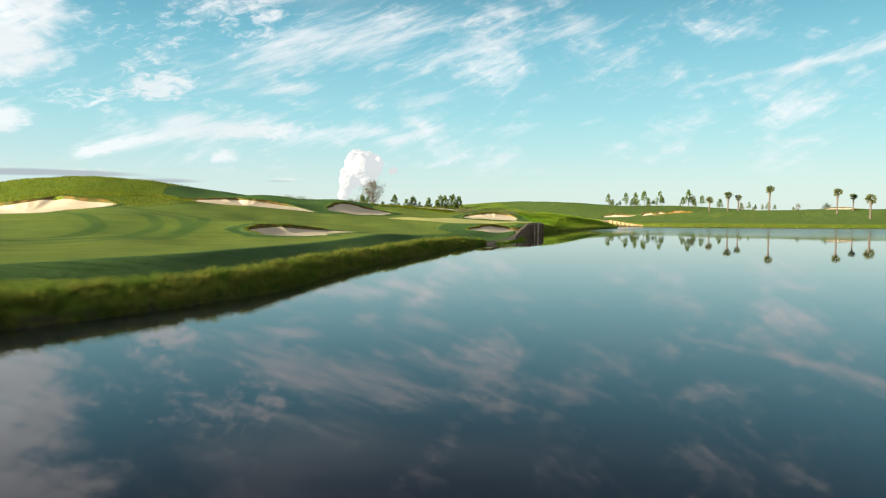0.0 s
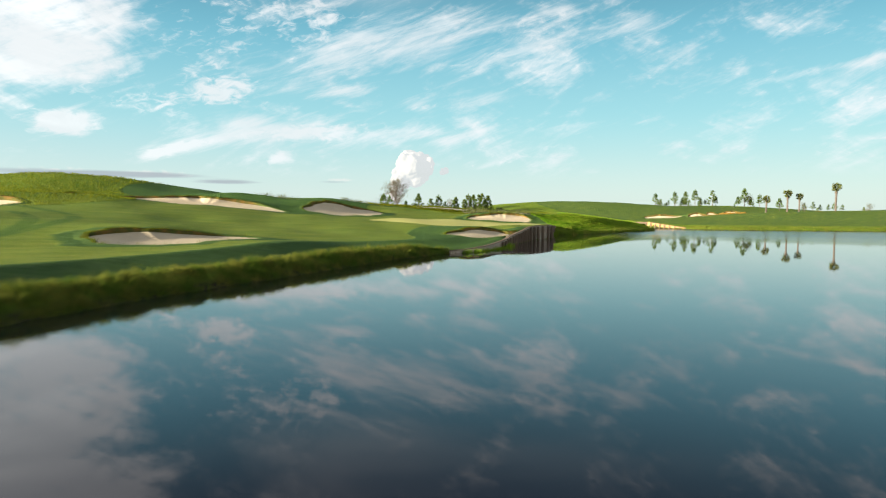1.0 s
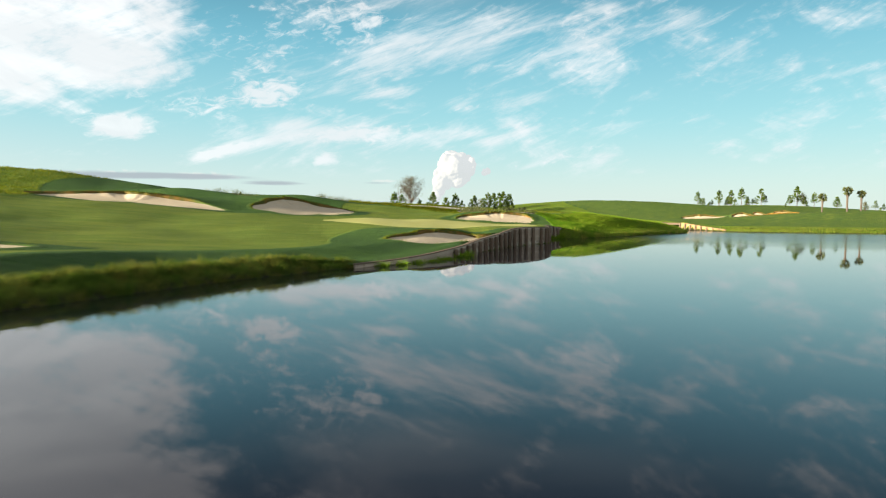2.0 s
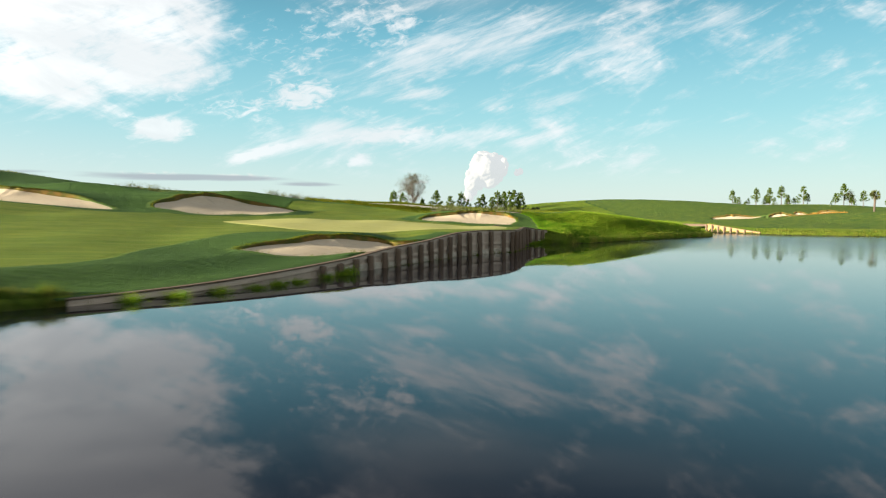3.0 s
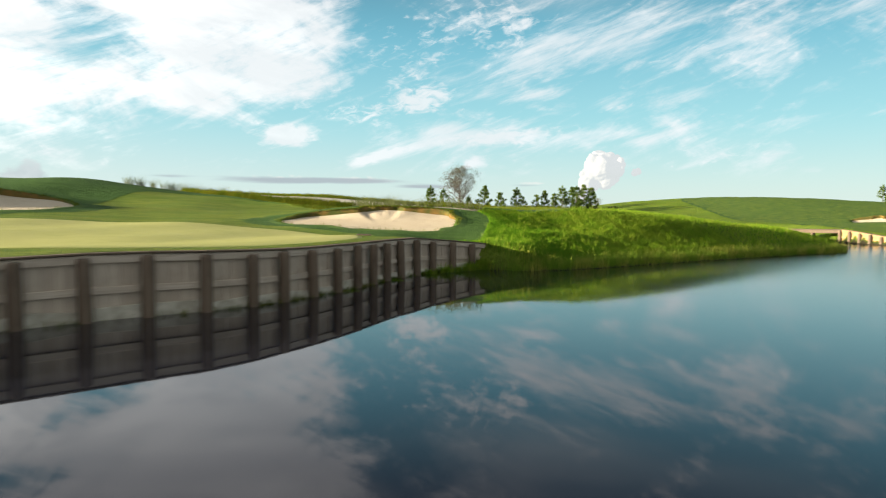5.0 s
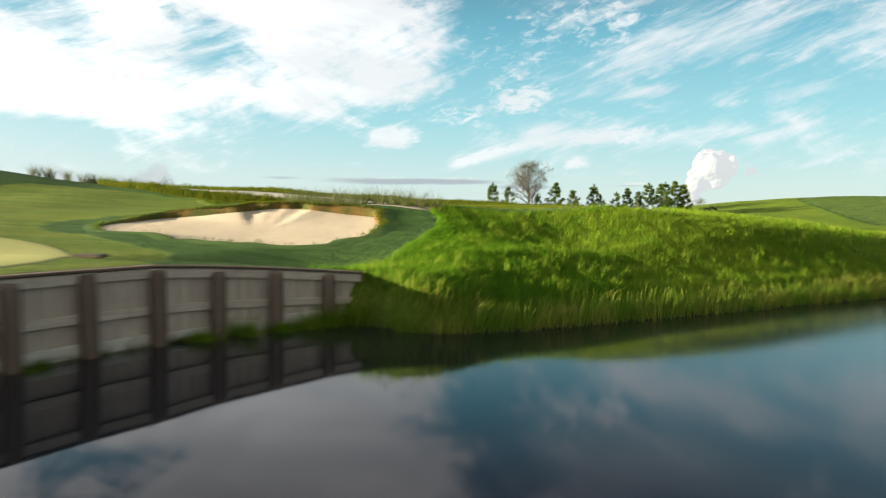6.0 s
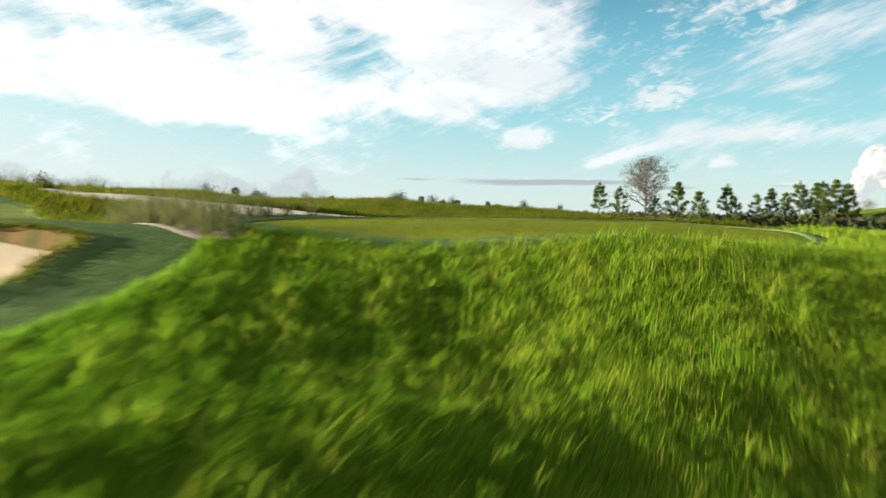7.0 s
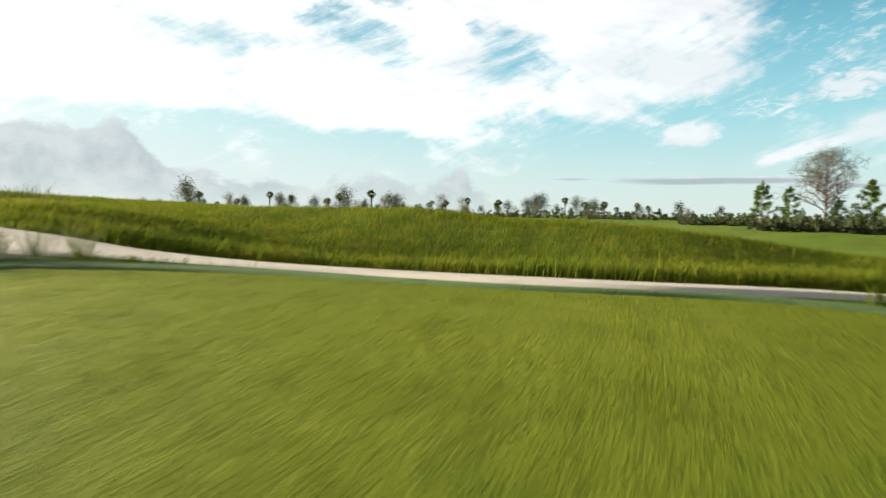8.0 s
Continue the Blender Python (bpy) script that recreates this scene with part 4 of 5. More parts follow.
PATH_LINE = [(14.6, 113.2), (13.0, 111.2), (11.2, 110.1), (9.2, 109.1), (7.2, 107.8), (5.2, 106.3), (2.8, 104.8), (-0.6, 103.7), (-4.5, 103.6), (-9, 104.4)]
ribbon("path", PATH_LINE, [0.12, 0.5, 0.7, 0.85, 1.05, 1.4, 1.2, 0.6, 0.4, 0.2], PALE_SAND, 0.06, "pale sandy path winding past the tee", "path")


# ---------------------------------------------------------------- timber walls
def round_post(name, radius, height, mat, seed):
    """A weathered round pile with a chamfered, slightly worn head; its foot at the origin."""
    bm = bmesh.new()
    n, rows = 14, ((0, 1.06), (0.35, 1.02), (0.8, 0.98), (0.97, 0.95), (1.0, 0.82))
    rnd = random.Random(seed)
    rings = []
    for k, (h, r) in enumerate(rows):
        rings.append([bm.verts.new((math.cos(i * math.tau / n) * radius * r * rnd.uniform(0.96, 1.04), math.sin(i * math.tau / n) * radius * r * rnd.uniform(0.96, 1.04), h * height + (rnd.uniform(-0.01, 0.01) if k > 2 else 0))) for i in range(n)])
    for lo, hi in zip(rings, rings[1:]):
        for i in range(n):
            bm.faces.new((lo[i], lo[(i + 1) % n], hi[(i + 1) % n], hi[i]))
    bm.faces.new(rings[-1])
    me = bpy.data.meshes.new(name)
    bm.to_mesh(me)
    bm.free()
    me.materials.append(mat)
    me.polygons.foreach_set("use_smooth", np.ones(len(me.polygons), bool))
    return me


def beam(name, a, b, za, zb, high, thick, mat):
    """A sawn beam between two plan points, its top edge at heights za and zb; thickness to the lake side of the line a-b."""
    d = Vector((b[0] - a[0], b[1] - a[1]))
    out = Vector((d.y, -d.x)).normalized() * thick
    v, c = [], 0.012
    for p, z in ((a, za), (b, zb)):
        for o, dz in ((0, -high), (0, 0), (1 - c / thick, 0), (1, -c), (1, c - high), (1 - c / thick, -high)):
            v.append((p[0] + out.x * o, p[1] + out.y * o, z + dz))
    f = [(i, (i + 1) % 6, (i + 1) % 6 + 6, i + 6) for i in range(6)] + [(5, 4, 3, 2, 1, 0), (6, 7, 8, 9, 10, 11)]
    return mesh_from(name, v, f, mat, False)


def along(line, spacing):
    """Points at even spacing along a polyline."""
    seg = np.hypot(*np.diff(line, axis=0).T)
    run = np.concatenate([[0], np.cumsum(seg)])
    d = np.linspace(0, run[-1], max(2, round(run[-1] / spacing) + 1))
    return np.stack([np.interp(d, run, line[:, 0]), np.interp(d, run, line[:, 1])], -1)


def at_runs(line, runs):
    """Points at given distances along a polyline."""
    run = np.concatenate([[0], np.cumsum(np.hypot(*np.diff(line, axis=0).T))])
    return np.stack([np.interp(runs, run, line[:, 0]), np.interp(runs, run, line[:, 1])], -1)


# the posts stand 1.15 to 1.25 m apart, a little closer round the green
POST_RUNS = [0.3, *np.interp(np.arange(34), [0, 8, 22, 23, 33], [1.9, 11.75, 28.6, 29.6, 41.06]), 41.9]


def timber_wall(name, line, spacing, tops, post_r, mats, label, footing=True, boards=5, post_from=0, runs=None):
    """Sheet of upright boards held by two wales behind a row of piles, lake side to the right of the line."""
    post_mat, panel_mat, wale_mat, foot_mat = mats
    stops = along(line, spacing) if runs is None else at_runs(line, runs)
    d = np.gradient(stops, axis=0)
    d /= np.linalg.norm(d, axis=1)[:, None]
    out = np.stack([d[:, 1], -d[:, 0]], -1)
    face = stops - out * 0.15
    z = tops(stops[:, 0], stops[:, 1])
    thing = empty(name, float(face[0, 0]), float(face[0, 1]), 0.0, label, "retaining wall")
    base = Matrix.Translation((-face[0, 0], -face[0, 1], 0))

    def add(kind, me, lab=""):
        me.transform(base)
        return part(kind, me, thing, lab)

    heads = [round_post("post", post_r, 1.0, post_mat, k) for k in range(4)]
    for k in range(len(stops) - 1):
        a, b, za, zb = face[k], face[k + 1], float(z[k]), float(z[k + 1])
        # upright boards, each slightly set
        rnd = random.Random(k)
        for i in range(boards):
            p, q = a + (b - a) * (i + 0.02) / boards, a + (b - a) * (i + 0.985) / boards
            zp, zq = za + (zb - za) * i / boards, za + (zb - za) * (i + 1) / boards
            set_out = rnd.uniform(0, 0.012)
            shift = out[k] * set_out
            add("board", beam("board", p + shift, q + shift, zp - 0.015, zq - 0.015, (zp + zq) / 2 + 0.5, 0.05, panel_mat))
        add("top_wale", beam("top_wale", a + out[k] * 0.05, b + out[k + 1] * 0.05, za - 0.03, zb - 0.03, 0.17, 0.07, wale_mat))
        if min(za, zb) > 0.75:
            add("low_wale", beam("low_wale", a + out[k] * 0.05, b + out[k + 1] * 0.05, za * 0.50, zb * 0.50, 0.15, 0.07, wale_mat))
        add("cap", beam("cap", a - out[k] * 0.10, b - out[k + 1] * 0.10, za + 0.025, zb + 0.025, 0.045, 0.26, post_mat))
        if footing and k > 6:
            add("footing", beam("footing", a + out[k] * 0.06, b + out[k + 1] * 0.06, 0.24 + rnd.uniform(-0.09, 0.06), 0.24 + rnd.uniform(-0.09, 0.06), 0.7, 0.07, foot_mat), "pale weathered concrete footing")
    for k in range(post_from, len(stops) - (runs is not None)):
        p = part("post", heads[k % 4], thing)
        c = face[k] + out[k] * (0.12 + post_r)
        p.location = (float(c[0] - face[0, 0]), float(c[1] - face[0, 1]), -0.45)
        p.scale = (1, 1, float(z[k]) + 0.45 - 0.05 - 0.02 * (k % 3))
        p.rotation_euler = (radians((k * 37 % 5 - 2) * 0.5), radians((k * 53 % 5 - 2) * 0.5), k * 1.3)
    return thing


timber_wall("timber_wall", WALL_LINE, 1.2, wall_top, 0.13, (POST_WOOD, PANEL_WOOD, WALE_WOOD, CONCRETE), "grey weathered timber wall with round piles along the green", post_from=7, runs=POST_RUNS)
timber_wall("timber_wall", FAR_WALL_LINE, 1.15, lambda px, py: 0.28 + 0.87 * np.clip((py - 124.2) / 7.0, 0, 1), 0.12, (POST_WOOD, FAR_WOOD, FAR_WOOD, CONCRETE), "sunlit brown timber wall across the creek", False, 3)


def turf_edge(line):
    """Strip of turf that runs from the wall's cap back to the lawn."""
    d = np.gradient(line, axis=0)
    d /= np.linalg.norm(d, axis=1)[:, None]
    k = np.array([-0.12, -0.22, -0.37, -0.6, -0.9, -1.25])
    px, py = line[:, :1] + d[:, 1:] * k, line[:, 1:] - d[:, :1] * k
    pz = np.where(k > -0.5, wall_top(px, py) + np.where(k > -0.15, -0.02, 0.03), land(px, py) + 0.03)
    pz[:, -1] -= 0.05
    me = sheet("turf_edge", px, py, pz, TURF)
    store(me, "mown", np.ones(px.size) * 3)
    store(me, "close", np.where((py > 74) & (py < 89), 0.6, -3.0))
    store(me, "shore", np.ones(px.size) * 5)
    return tagged(new("turf_edge", me), "strip of turf along the wall's cap", "turf", kind="structure")


for stretch in (WALL_LINE[WALL_LINE[:, 1] < 64.0], WALL_LINE[WALL_LINE[:, 1] > 70.4]):
    turf_edge(stretch)


def bridge():
    """Low timber footbridge over the creek mouth, with deck boards, beams and bent piles."""
    a, b = np.array([23.4, 134.6]), np.array([35.6, 131.9])
    d = (b - a) / np.linalg.norm(b - a)
    n = np.array([-d[1], d[0]])
    thing = empty("footbridge", *[float(v) for v in a], 0.0, "low dark timber footbridge over the creek", "bridge")
    base = Matrix.Translation((-a[0], -a[1], 0))
    span = float(np.linalg.norm(b - a))
    for off in (0.0, 2.2):
        me = beam("edge_beam", a + n * off, b + n * off, 1.08, 1.08, 0.26, 0.14, POST_WOOD)
        me.transform(base)
        part("edge_beam", me, thing)
    board = box_mesh("deck_board", 0.28, 2.5, 0.05, POST_WOOD, 0.008)
    for i in range(int(span / 0.3)):
        p = a + d * (i + 0.5) * 0.3 + n * 1.05
        ob = part("deck_board", board, thing)
        ob.location, ob.rotation_euler = (float(p[0] - a[0]), float(p[1] - a[1]), 1.085), (0, 0, math.atan2(d[1], d[0]))
    pile = round_post("pile", 0.13, 2.0, POST_WOOD, 9)
    for i in range(1, 5):
        for off in (0.1, 2.1):
            p = a + d * span * i / 5 + n * off
            ob = part("pile", pile, thing)
            ob.location = (float(p[0] - a[0]), float(p[1] - a[1]), -1.0)


bridge()


# ---------------------------------------------------------------- grasses
def patchy(px, py, size, seed):
    """Smooth uneven field between 0 and 1, for clumps."""
    k = 6.28 / size
    v = np.sin(k * px + seed) * np.cos(k * 0.83 * py + 1.7 * seed) + 0.6 * np.sin(k * 1.9 * py + 0.7 * seed + 1.3 * np.sin(k * px)) + 0.5 * np.sin(k * 2.7 * (px + py) + seed)
    return np.clip(0.5 + 0.28 * v, 0, 1)


def scatter(count, x0, x1, y0, y1, keep):
    px, py = rng.uniform(x0, x1, count), rng.uniform(y0, y1, count)
    ok = keep(px, py)
    return px[ok], py[ok]


def grass_field(name, px, py, tall, wide, mat, label, clump=1.1, lean=0.45, sink=0.02):
    f = patchy(px, py, clump, 1.0) * 0.6 + patchy(px, py, clump * 4.3, 2.0) * 0.4
    n = len(px)
    h = (tall[0] + (tall[1] - tall[0]) * f) * rng.uniform(0.65, 1.2, n)
    w = rng.uniform(wide[0], wide[1], n)
    flow = 2.6 * patchy(px, py, clump * 2.1, 3.0) + rng.normal(0, 0.9, n)
    roots = np.stack([px, py, ground_height(px, py) - sink], -1)
    me = blade_mesh(name, roots, h, w, rng.uniform(0, 3.14, n), flow, rng.uniform(0.1, 1.0, n) * lean * 2, mat)
    return tagged(new(name, me), label, "grass", kind="stuff")


def off_paths(px, py):
    """True where neither path nor bed nor tee lies."""
    d = line_distance(px, py, curve_through(PATH_LINE, 0.6))
    return (d > 0.72) & (signed(px, py, BED_EDGE) < -0.05) & (signed(px, py, TEE_EDGE) < -0.22)


# rough on the mound that the path crosses, thickest where it is met closest
FLIGHT = np.array([(23.5, 88.0), (21.5, 94.0), (18.0, 103.0)])


def mound_rough(px, py):
    s = inland(px, py)
    keep = (s > 0.15) & ((mown_distance(px, py) < 0.05) | (signed(px, py, TEE_EDGE) > -1.0)) & off_paths(px, py)
    return keep


px, py = scatter(520000, 12.4, 25.5, 90.5, 106.5, mound_rough)
near = line_distance(px, py, FLIGHT)
keep = rng.uniform(0, 1, len(px)) < np.clip(1.25 - near / 9, 0.3, 1)
px, py = px[keep], py[keep]
# dark lush sward towards the wall, paler and drier along the open shore
dry = smooth(-2.6, 2.6, (px - 19.0) * 0.6 + (py - 97.3) * 0.8 + 3.0 * (patchy(px, py, 3.1, 6.0) - 0.5)) > rng.uniform(0, 1, len(px))
grass_field("rough_grass", px[dry], py[dry], (0.11, 0.24), (0.006, 0.013), ROUGH_BLADE, "yellow-green rough grass on the mound by the water", 0.9)
grass_field("rough_grass", px[~dry], py[~dry], (0.11, 0.25), (0.006, 0.013), LUSH_BLADE, "dark lush rough grass on the mound beside the wall", 0.9)
px, py = scatter(70000, 17, 36, 100, 136, lambda x, y: mound_rough(x, y) & ((x > 25.4) | (y > 106.4)))
grass_field("rough_grass", px, py, (0.18, 0.42), (0.015, 0.035), ROUGH_BLADE, "lush green rough grass along the creek bank", 1.4)
# rough between fairway, bunker and bed
px, py = scatter(60000, -16, 14, 99.4, 107, lambda x, y: (mown_distance(x, y) < 0) & off_paths(x, y))
grass_field("rough_grass", px, py, (0.10, 0.28), (0.010, 0.022), HILL_BLADE, "rough grass behind the bunker", 1.2)
px, py = scatter(26000, -10, 3.2, 101.2, 103.6, lambda x, y: off_paths(x, y) & (line_distance(x, y, curve_through(PATH_LINE, 0.6)) < 1.7))
grass_field("tall_grass", px, py, (0.22, 0.48), (0.010, 0.022), HILL_BLADE, "tall green grass edging the path", 1.2, 0.3)
# tall grass on the hill behind the path
px, py = scatter(340000, -34, 18.5, 104, 127, lambda x, y: (mown_distance(x, y) < -0.1) & off_paths(x, y) & (y > 105.5 + np.clip(x, -10, 12) * 0.12) & (inland(x, y) > 3))
keep = rng.uniform(0, 1, len(px)) < np.clip(1.3 - np.hypot(px - 10, py - 110) / 30, 0.25, 1)
grass_field("tall_grass", px[keep], py[keep], (0.14, 0.36), (0.006, 0.013), HILL_BLADE, "tall yellow-green grass on the low hill", 1.8, 0.8)
near = line_distance(px, py, curve_through(PATH_LINE, 0.6))
fringe = (near < 1.5) & (py > 105.0 + 0.4 * np.clip(px, 0, 14))
qx, qy = np.repeat(px[fringe], 2) + rng.normal(0, 0.06, 2 * fringe.sum()), np.repeat(py[fringe], 2) + rng.normal(0, 0.06, 2 * fringe.sum())
grass_field("tall_grass", qx, qy, (0.20, 0.46), (0.007, 0.014), HILL_BLADE, "tall grass at the hill's foot along the path", 1.3, 0.5)
# dunes of rough beside the western bunkers
px, py = scatter(60000, -75, -20, 48, 112, lambda x, y: (mown_distance(x, y) < -0.2))
grass_field("tall_grass", px, py, (0.12, 0.34), (0.03, 0.06), HILL_BLADE, "yellow-green grass on the dunes", 3.5, 0.4)
# sward at the water's edge
px, py = scatter(460000, -16, 5.2, 4, 53.4, lambda x, y: (lambda s: (s > -0.5) & (s < 1.35))(inland(x, y)))
keep = rng.uniform(0, 1, len(px)) < 0.9 * np.clip(0.15 + 1.3 * patchy(px, py, 2.4, 5.0), 0, 1)
grass_field("bank_grass", px[keep], py[keep], (0.06, 0.38), (0.010, 0.020), BANK_BLADE, "tussocky green and straw grass at the water's edge", 1.0)
px, py = scatter(190000, 15.0, 33.5, 90.6, 116, lambda x, y: (lambda s: (s > -0.16) & (s < 0.45))(inland(x, y)))
grass_field("bank_grass", px, py, (0.30, 0.80), (0.008, 0.016), REED_BLADE, "reedy straw-tipped grass at the foot of the mound", 0.7)
px, py = scatter(160000, 38, 150, 95, 126, lambda x, y: (lambda s: (s > -0.2) & (s < 1.3))(inland(x, y)))
grass_field("bank_grass", px, py, (0.15, 0.45), (0.03, 0.06), BANK_BLADE, "grassy far bank of the lake", 2.5)


# ragged tussocks standing out along the western bank
cx, cy = scatter(16000, -16, 5.2, 4, 53.2, lambda x, y: (lambda s: (s > -0.35) & (s < 1.1))(inland(x, y)))
cx, cy = cx[:620], cy[:620]
k = rng.integers(18, 46, len(cx))
px, py = np.repeat(cx, k) + rng.normal(0, 0.09, k.sum()), np.repeat(cy, k) + rng.normal(0, 0.09, k.sum())
grass_field("bank_tussocks", px, py, (0.24, 0.55), (0.009, 0.018), BANK_BLADE, "taller straw-tipped tussocks along the bank", 2.0, 0.45)
# weed along the foot of the wall
run = along(WALL_LINE, 0.02)
run = run[run[:, 1] > 66]
i = rng.integers(0, len(run), 9000)
i = i[rng.uniform(0, 1, len(i)) < patchy(run[i, 0], run[i, 1], 2.2, 3.0) ** 1.5 * (0.25 + 0.75 * (run[i, 1] > 78))]
n = len(i)
roots = np.stack([run[i, 0] + rng.uniform(0.02, 0.22, n), run[i, 1], np.full(n, -0.05)], -1)
tagged(new("water_weed", blade_mesh("water_weed", roots, rng.uniform(0.08, 0.24, n), rng.uniform(0.008, 0.02, n), rng.uniform(0, 3.14, n), rng.uniform(0, 6.28, n), rng.uniform(0.2, 0.9, n), BANK_BLADE)), "low green weed along the foot of the timber wall", "weed", kind="stuff")


# straw-coloured seed tufts standing out of the mound's rough
cx, cy = scatter(1500, 14.6, 28, 91.5, 108, mound_rough)
k = rng.integers(8, 26, len(cx))
px, py = np.repeat(cx, k) + rng.normal(0, 0.05, k.sum()), np.repeat(cy, k) + rng.normal(0, 0.05, k.sum())
grass_field("straw_tufts", px, py, (0.22, 0.42), (0.006, 0.011), ROUGH_BLADE, "taller tufts in the rough on the mound", 1.3, 0.4)


def reeds(x, y, z, count, spread, tall):
    """A tuft of water reeds standing by the wall."""
    a, r = rng.uniform(0, 6.28, count), np.abs(rng.normal(0, spread, count))
    roots = np.stack([r * np.cos(a), r * np.sin(a) * 0.6, 0 * r - 0.12], -1)
    me = blade_mesh("reed_tuft", roots, rng.uniform(0.5, 1.0, count) * tall, rng.uniform(0.008, 0.018, count), rng.uniform(0, 3.14, count), a + rng.normal(0, 0.5, count), rng.uniform(0.1, 0.6, count), ROUGH_BLADE)
    ob = new("reed_tuft", me)
    ob.location = (x, y, z)
    return tagged(ob, "green reed tuft in the shallows by the wall", "reeds", "reed tufts along the wall", "stuff")


for d, tall in ((10.9, 0.62), (10.4, 0.5), (9.3, 0.42), (7.6, 0.36), (6.6, 0.42), (5.6, 0.36), (4.2, 0.42), (2.8, 0.46), (1.6, 0.5), (40.5, 0.6), (41.0, 0.75), (41.5, 0.85), (38.4, 0.42), (39.2, 0.6), (39.9, 0.45), (35.6, 0.22), (32.4, 0.2)):
    x, y = at_runs(WALL_LINE, [d])[0] + np.array([0.28, -0.12])
    reeds(float(x), float(y), 0.0, 260, 0.22, tall)


def grass_clump(seed, count=70):
    """Arching clump grass."""
    g = np.random.default_rng(seed)
    a, r = g.uniform(0, 6.28, count), np.abs(g.normal(0, 0.09, count))
    roots = np.stack([r * np.cos(a), r * np.sin(a), 0 * r - 0.03], -1)
    return blade_mesh("clump_blades", roots, g.uniform(0.35, 0.95, count), g.uniform(0.006, 0.013, count), g.uniform(0, 3.14, count), a + g.normal(0, 0.4, count), g.uniform(0.25, 0.95, count), SEDGE_BLADE)


clump_meshes = [grass_clump(s) for s in range(4)]


def plant_clump(i, x, y, size, label, group):
    ob = new("clump_grass", clump_meshes[i % 4])
    ob.location = (x, y, float(ground_height(np.array([x]), np.array([y]))[0]) + 0.02)
    ob.rotation_euler, ob.scale = (0, 0, i * 2.4), (size, size, size * (0.9 + 0.05 * (i % 5)))
    return tagged(ob, label, "ornamental grass", group)


spot = random.Random(5)
planted = []
for _ in range(2600):
    x, y = spot.uniform(2.4, 12.6), spot.uniform(99.6, 107)
    inner = float(signed(np.array([x]), np.array([y]), BED_EDGE)[0]) > 0.08
    if inner and len(planted) < 64 and all(math.hypot(x - u, y - v) > 0.40 for u, v in planted):
        planted.append((x, y))
for i, (x, y) in enumerate(planted):
    plant_clump(i, x, y, spot.uniform(0.8, 1.2), "grey-green clump grass in the sandy bed", "clump grasses in the bed")
for i in range(26):
    f = i / 17
    plant_clump(i, -13.4 + 2.8 * f + spot.uniform(-0.2, 0.2), 101.2 + 4.2 * f + spot.uniform(-0.3, 0.3), spot.uniform(0.8, 1.1), "grey-green clump grass on the hill's crest", "clump grasses on the crest")
for i in range(16):
    f = i / 15
    plant_clump(i, -20.5 + 4.5 * f + spot.uniform(-0.2, 0.2), 88.5 + 1.2 * f + spot.uniform(-0.3, 0.3), spot.uniform(0.8, 1.1), "grey-green clump grass on the hill's crest", "clump grasses on the crest")


# tawny grass and dark tufts on the sand across the lake
TAWNY = leaf_material("tawny_grass", (0.30, 0.17, 0.035), (0.38, 0.23, 0.055), (0.20, 0.13, 0.03), 0.4)
px, py = scatter(5000, 62.8, 68.6, 173.6, 177.2, lambda x, y: patchy(x, y, 2.6, 1.0) > 0.35)
grass_field("tawny_grass", px, py, (0.4, 0.9), (0.03, 0.07), TAWNY, "tawny ornamental grass among the far sand", 1.6)
for i in range(12):
    x, y = (60.4 + 0.8 * i, 176.4) if i < 4 else (67.6 + 0.95 * (i - 4), 181.0)
    plant_clump(i, x + spot.uniform(-0.25, 0.25), y + spot.uniform(-0.3, 0.3), spot.uniform(1.0, 1.4), "dark grass tuft on the far sand", "tufts on the far sand")


def valve_box(x, y, turn):
    """A flush irrigation box: a rim round a dark lid."""
    z = float(ground_height(np.array([x]), np.array([y]))[0])
    thing = empty("valve_box", x, y, z, "flush dark irrigation box in the turf", "valve box")
    thing.rotation_euler = (0, 0, turn)
    part("rim", box_mesh("rim", 0.55, 0.38, 0.05, POST_WOOD, 0.01), thing)
    lid = part("lid", box_mesh("lid", 0.50, 0.33, 0.02, BARK, 0.006), thing, "dark lid")
    lid.location.z = 0.046
    return thing


valve_box(11.3, 88.9, 0.5)


# clipped blades on the tee, where it is passed close by
px, py = scatter(150000, 7.3, 18.4, 102, 111.5, lambda x, y: signed(x, y, TEE_EDGE) > 0.02)
n = len(px)
roots = np.stack([px, py, land(px, py) + 0.041], -1)
flow = 1.2 + 2.0 * patchy(px, py, 1.6, 4.0) + rng.normal(0, 0.7, n)
tall = (0.008 + 0.022 * patchy(px, py, 0.45, 1.0) * patchy(px, py, 1.7, 2.0)) * rng.uniform(0.6, 1.3, n)
tagged(new("tee_grass", blade_mesh("tee_grass", roots, tall, rng.uniform(0.004, 0.009, n), rng.uniform(0, 3.14, n), flow, rng.uniform(0.3, 1.2, n), TEE_BLADE)), "clipped grass blades of the tee", "grass", kind="stuff")


# ---------------------------------------------------------------- trees
def tube(bm, points, radii, sides=7):
    """A tapered round limb along points."""
    rings = []
    for i, p in enumerate(points):
        t = (points[min(i + 1, len(points) - 1)] - points[max(i - 1, 0)]).normalized()
        u = t.orthogonal().normalized()
        v = t.cross(u)
        rings.append([bm.verts.new(p + (u * math.cos(k * math.tau / sides) + v * math.sin(k * math.tau / sides)) * radii[i]) for k in range(sides)])
    for lo, hi in zip(rings, rings[1:]):
        for k in range(sides):
            bm.faces.new((lo[k], lo[(k + 1) % sides], hi[(k + 1) % sides], hi[k]))


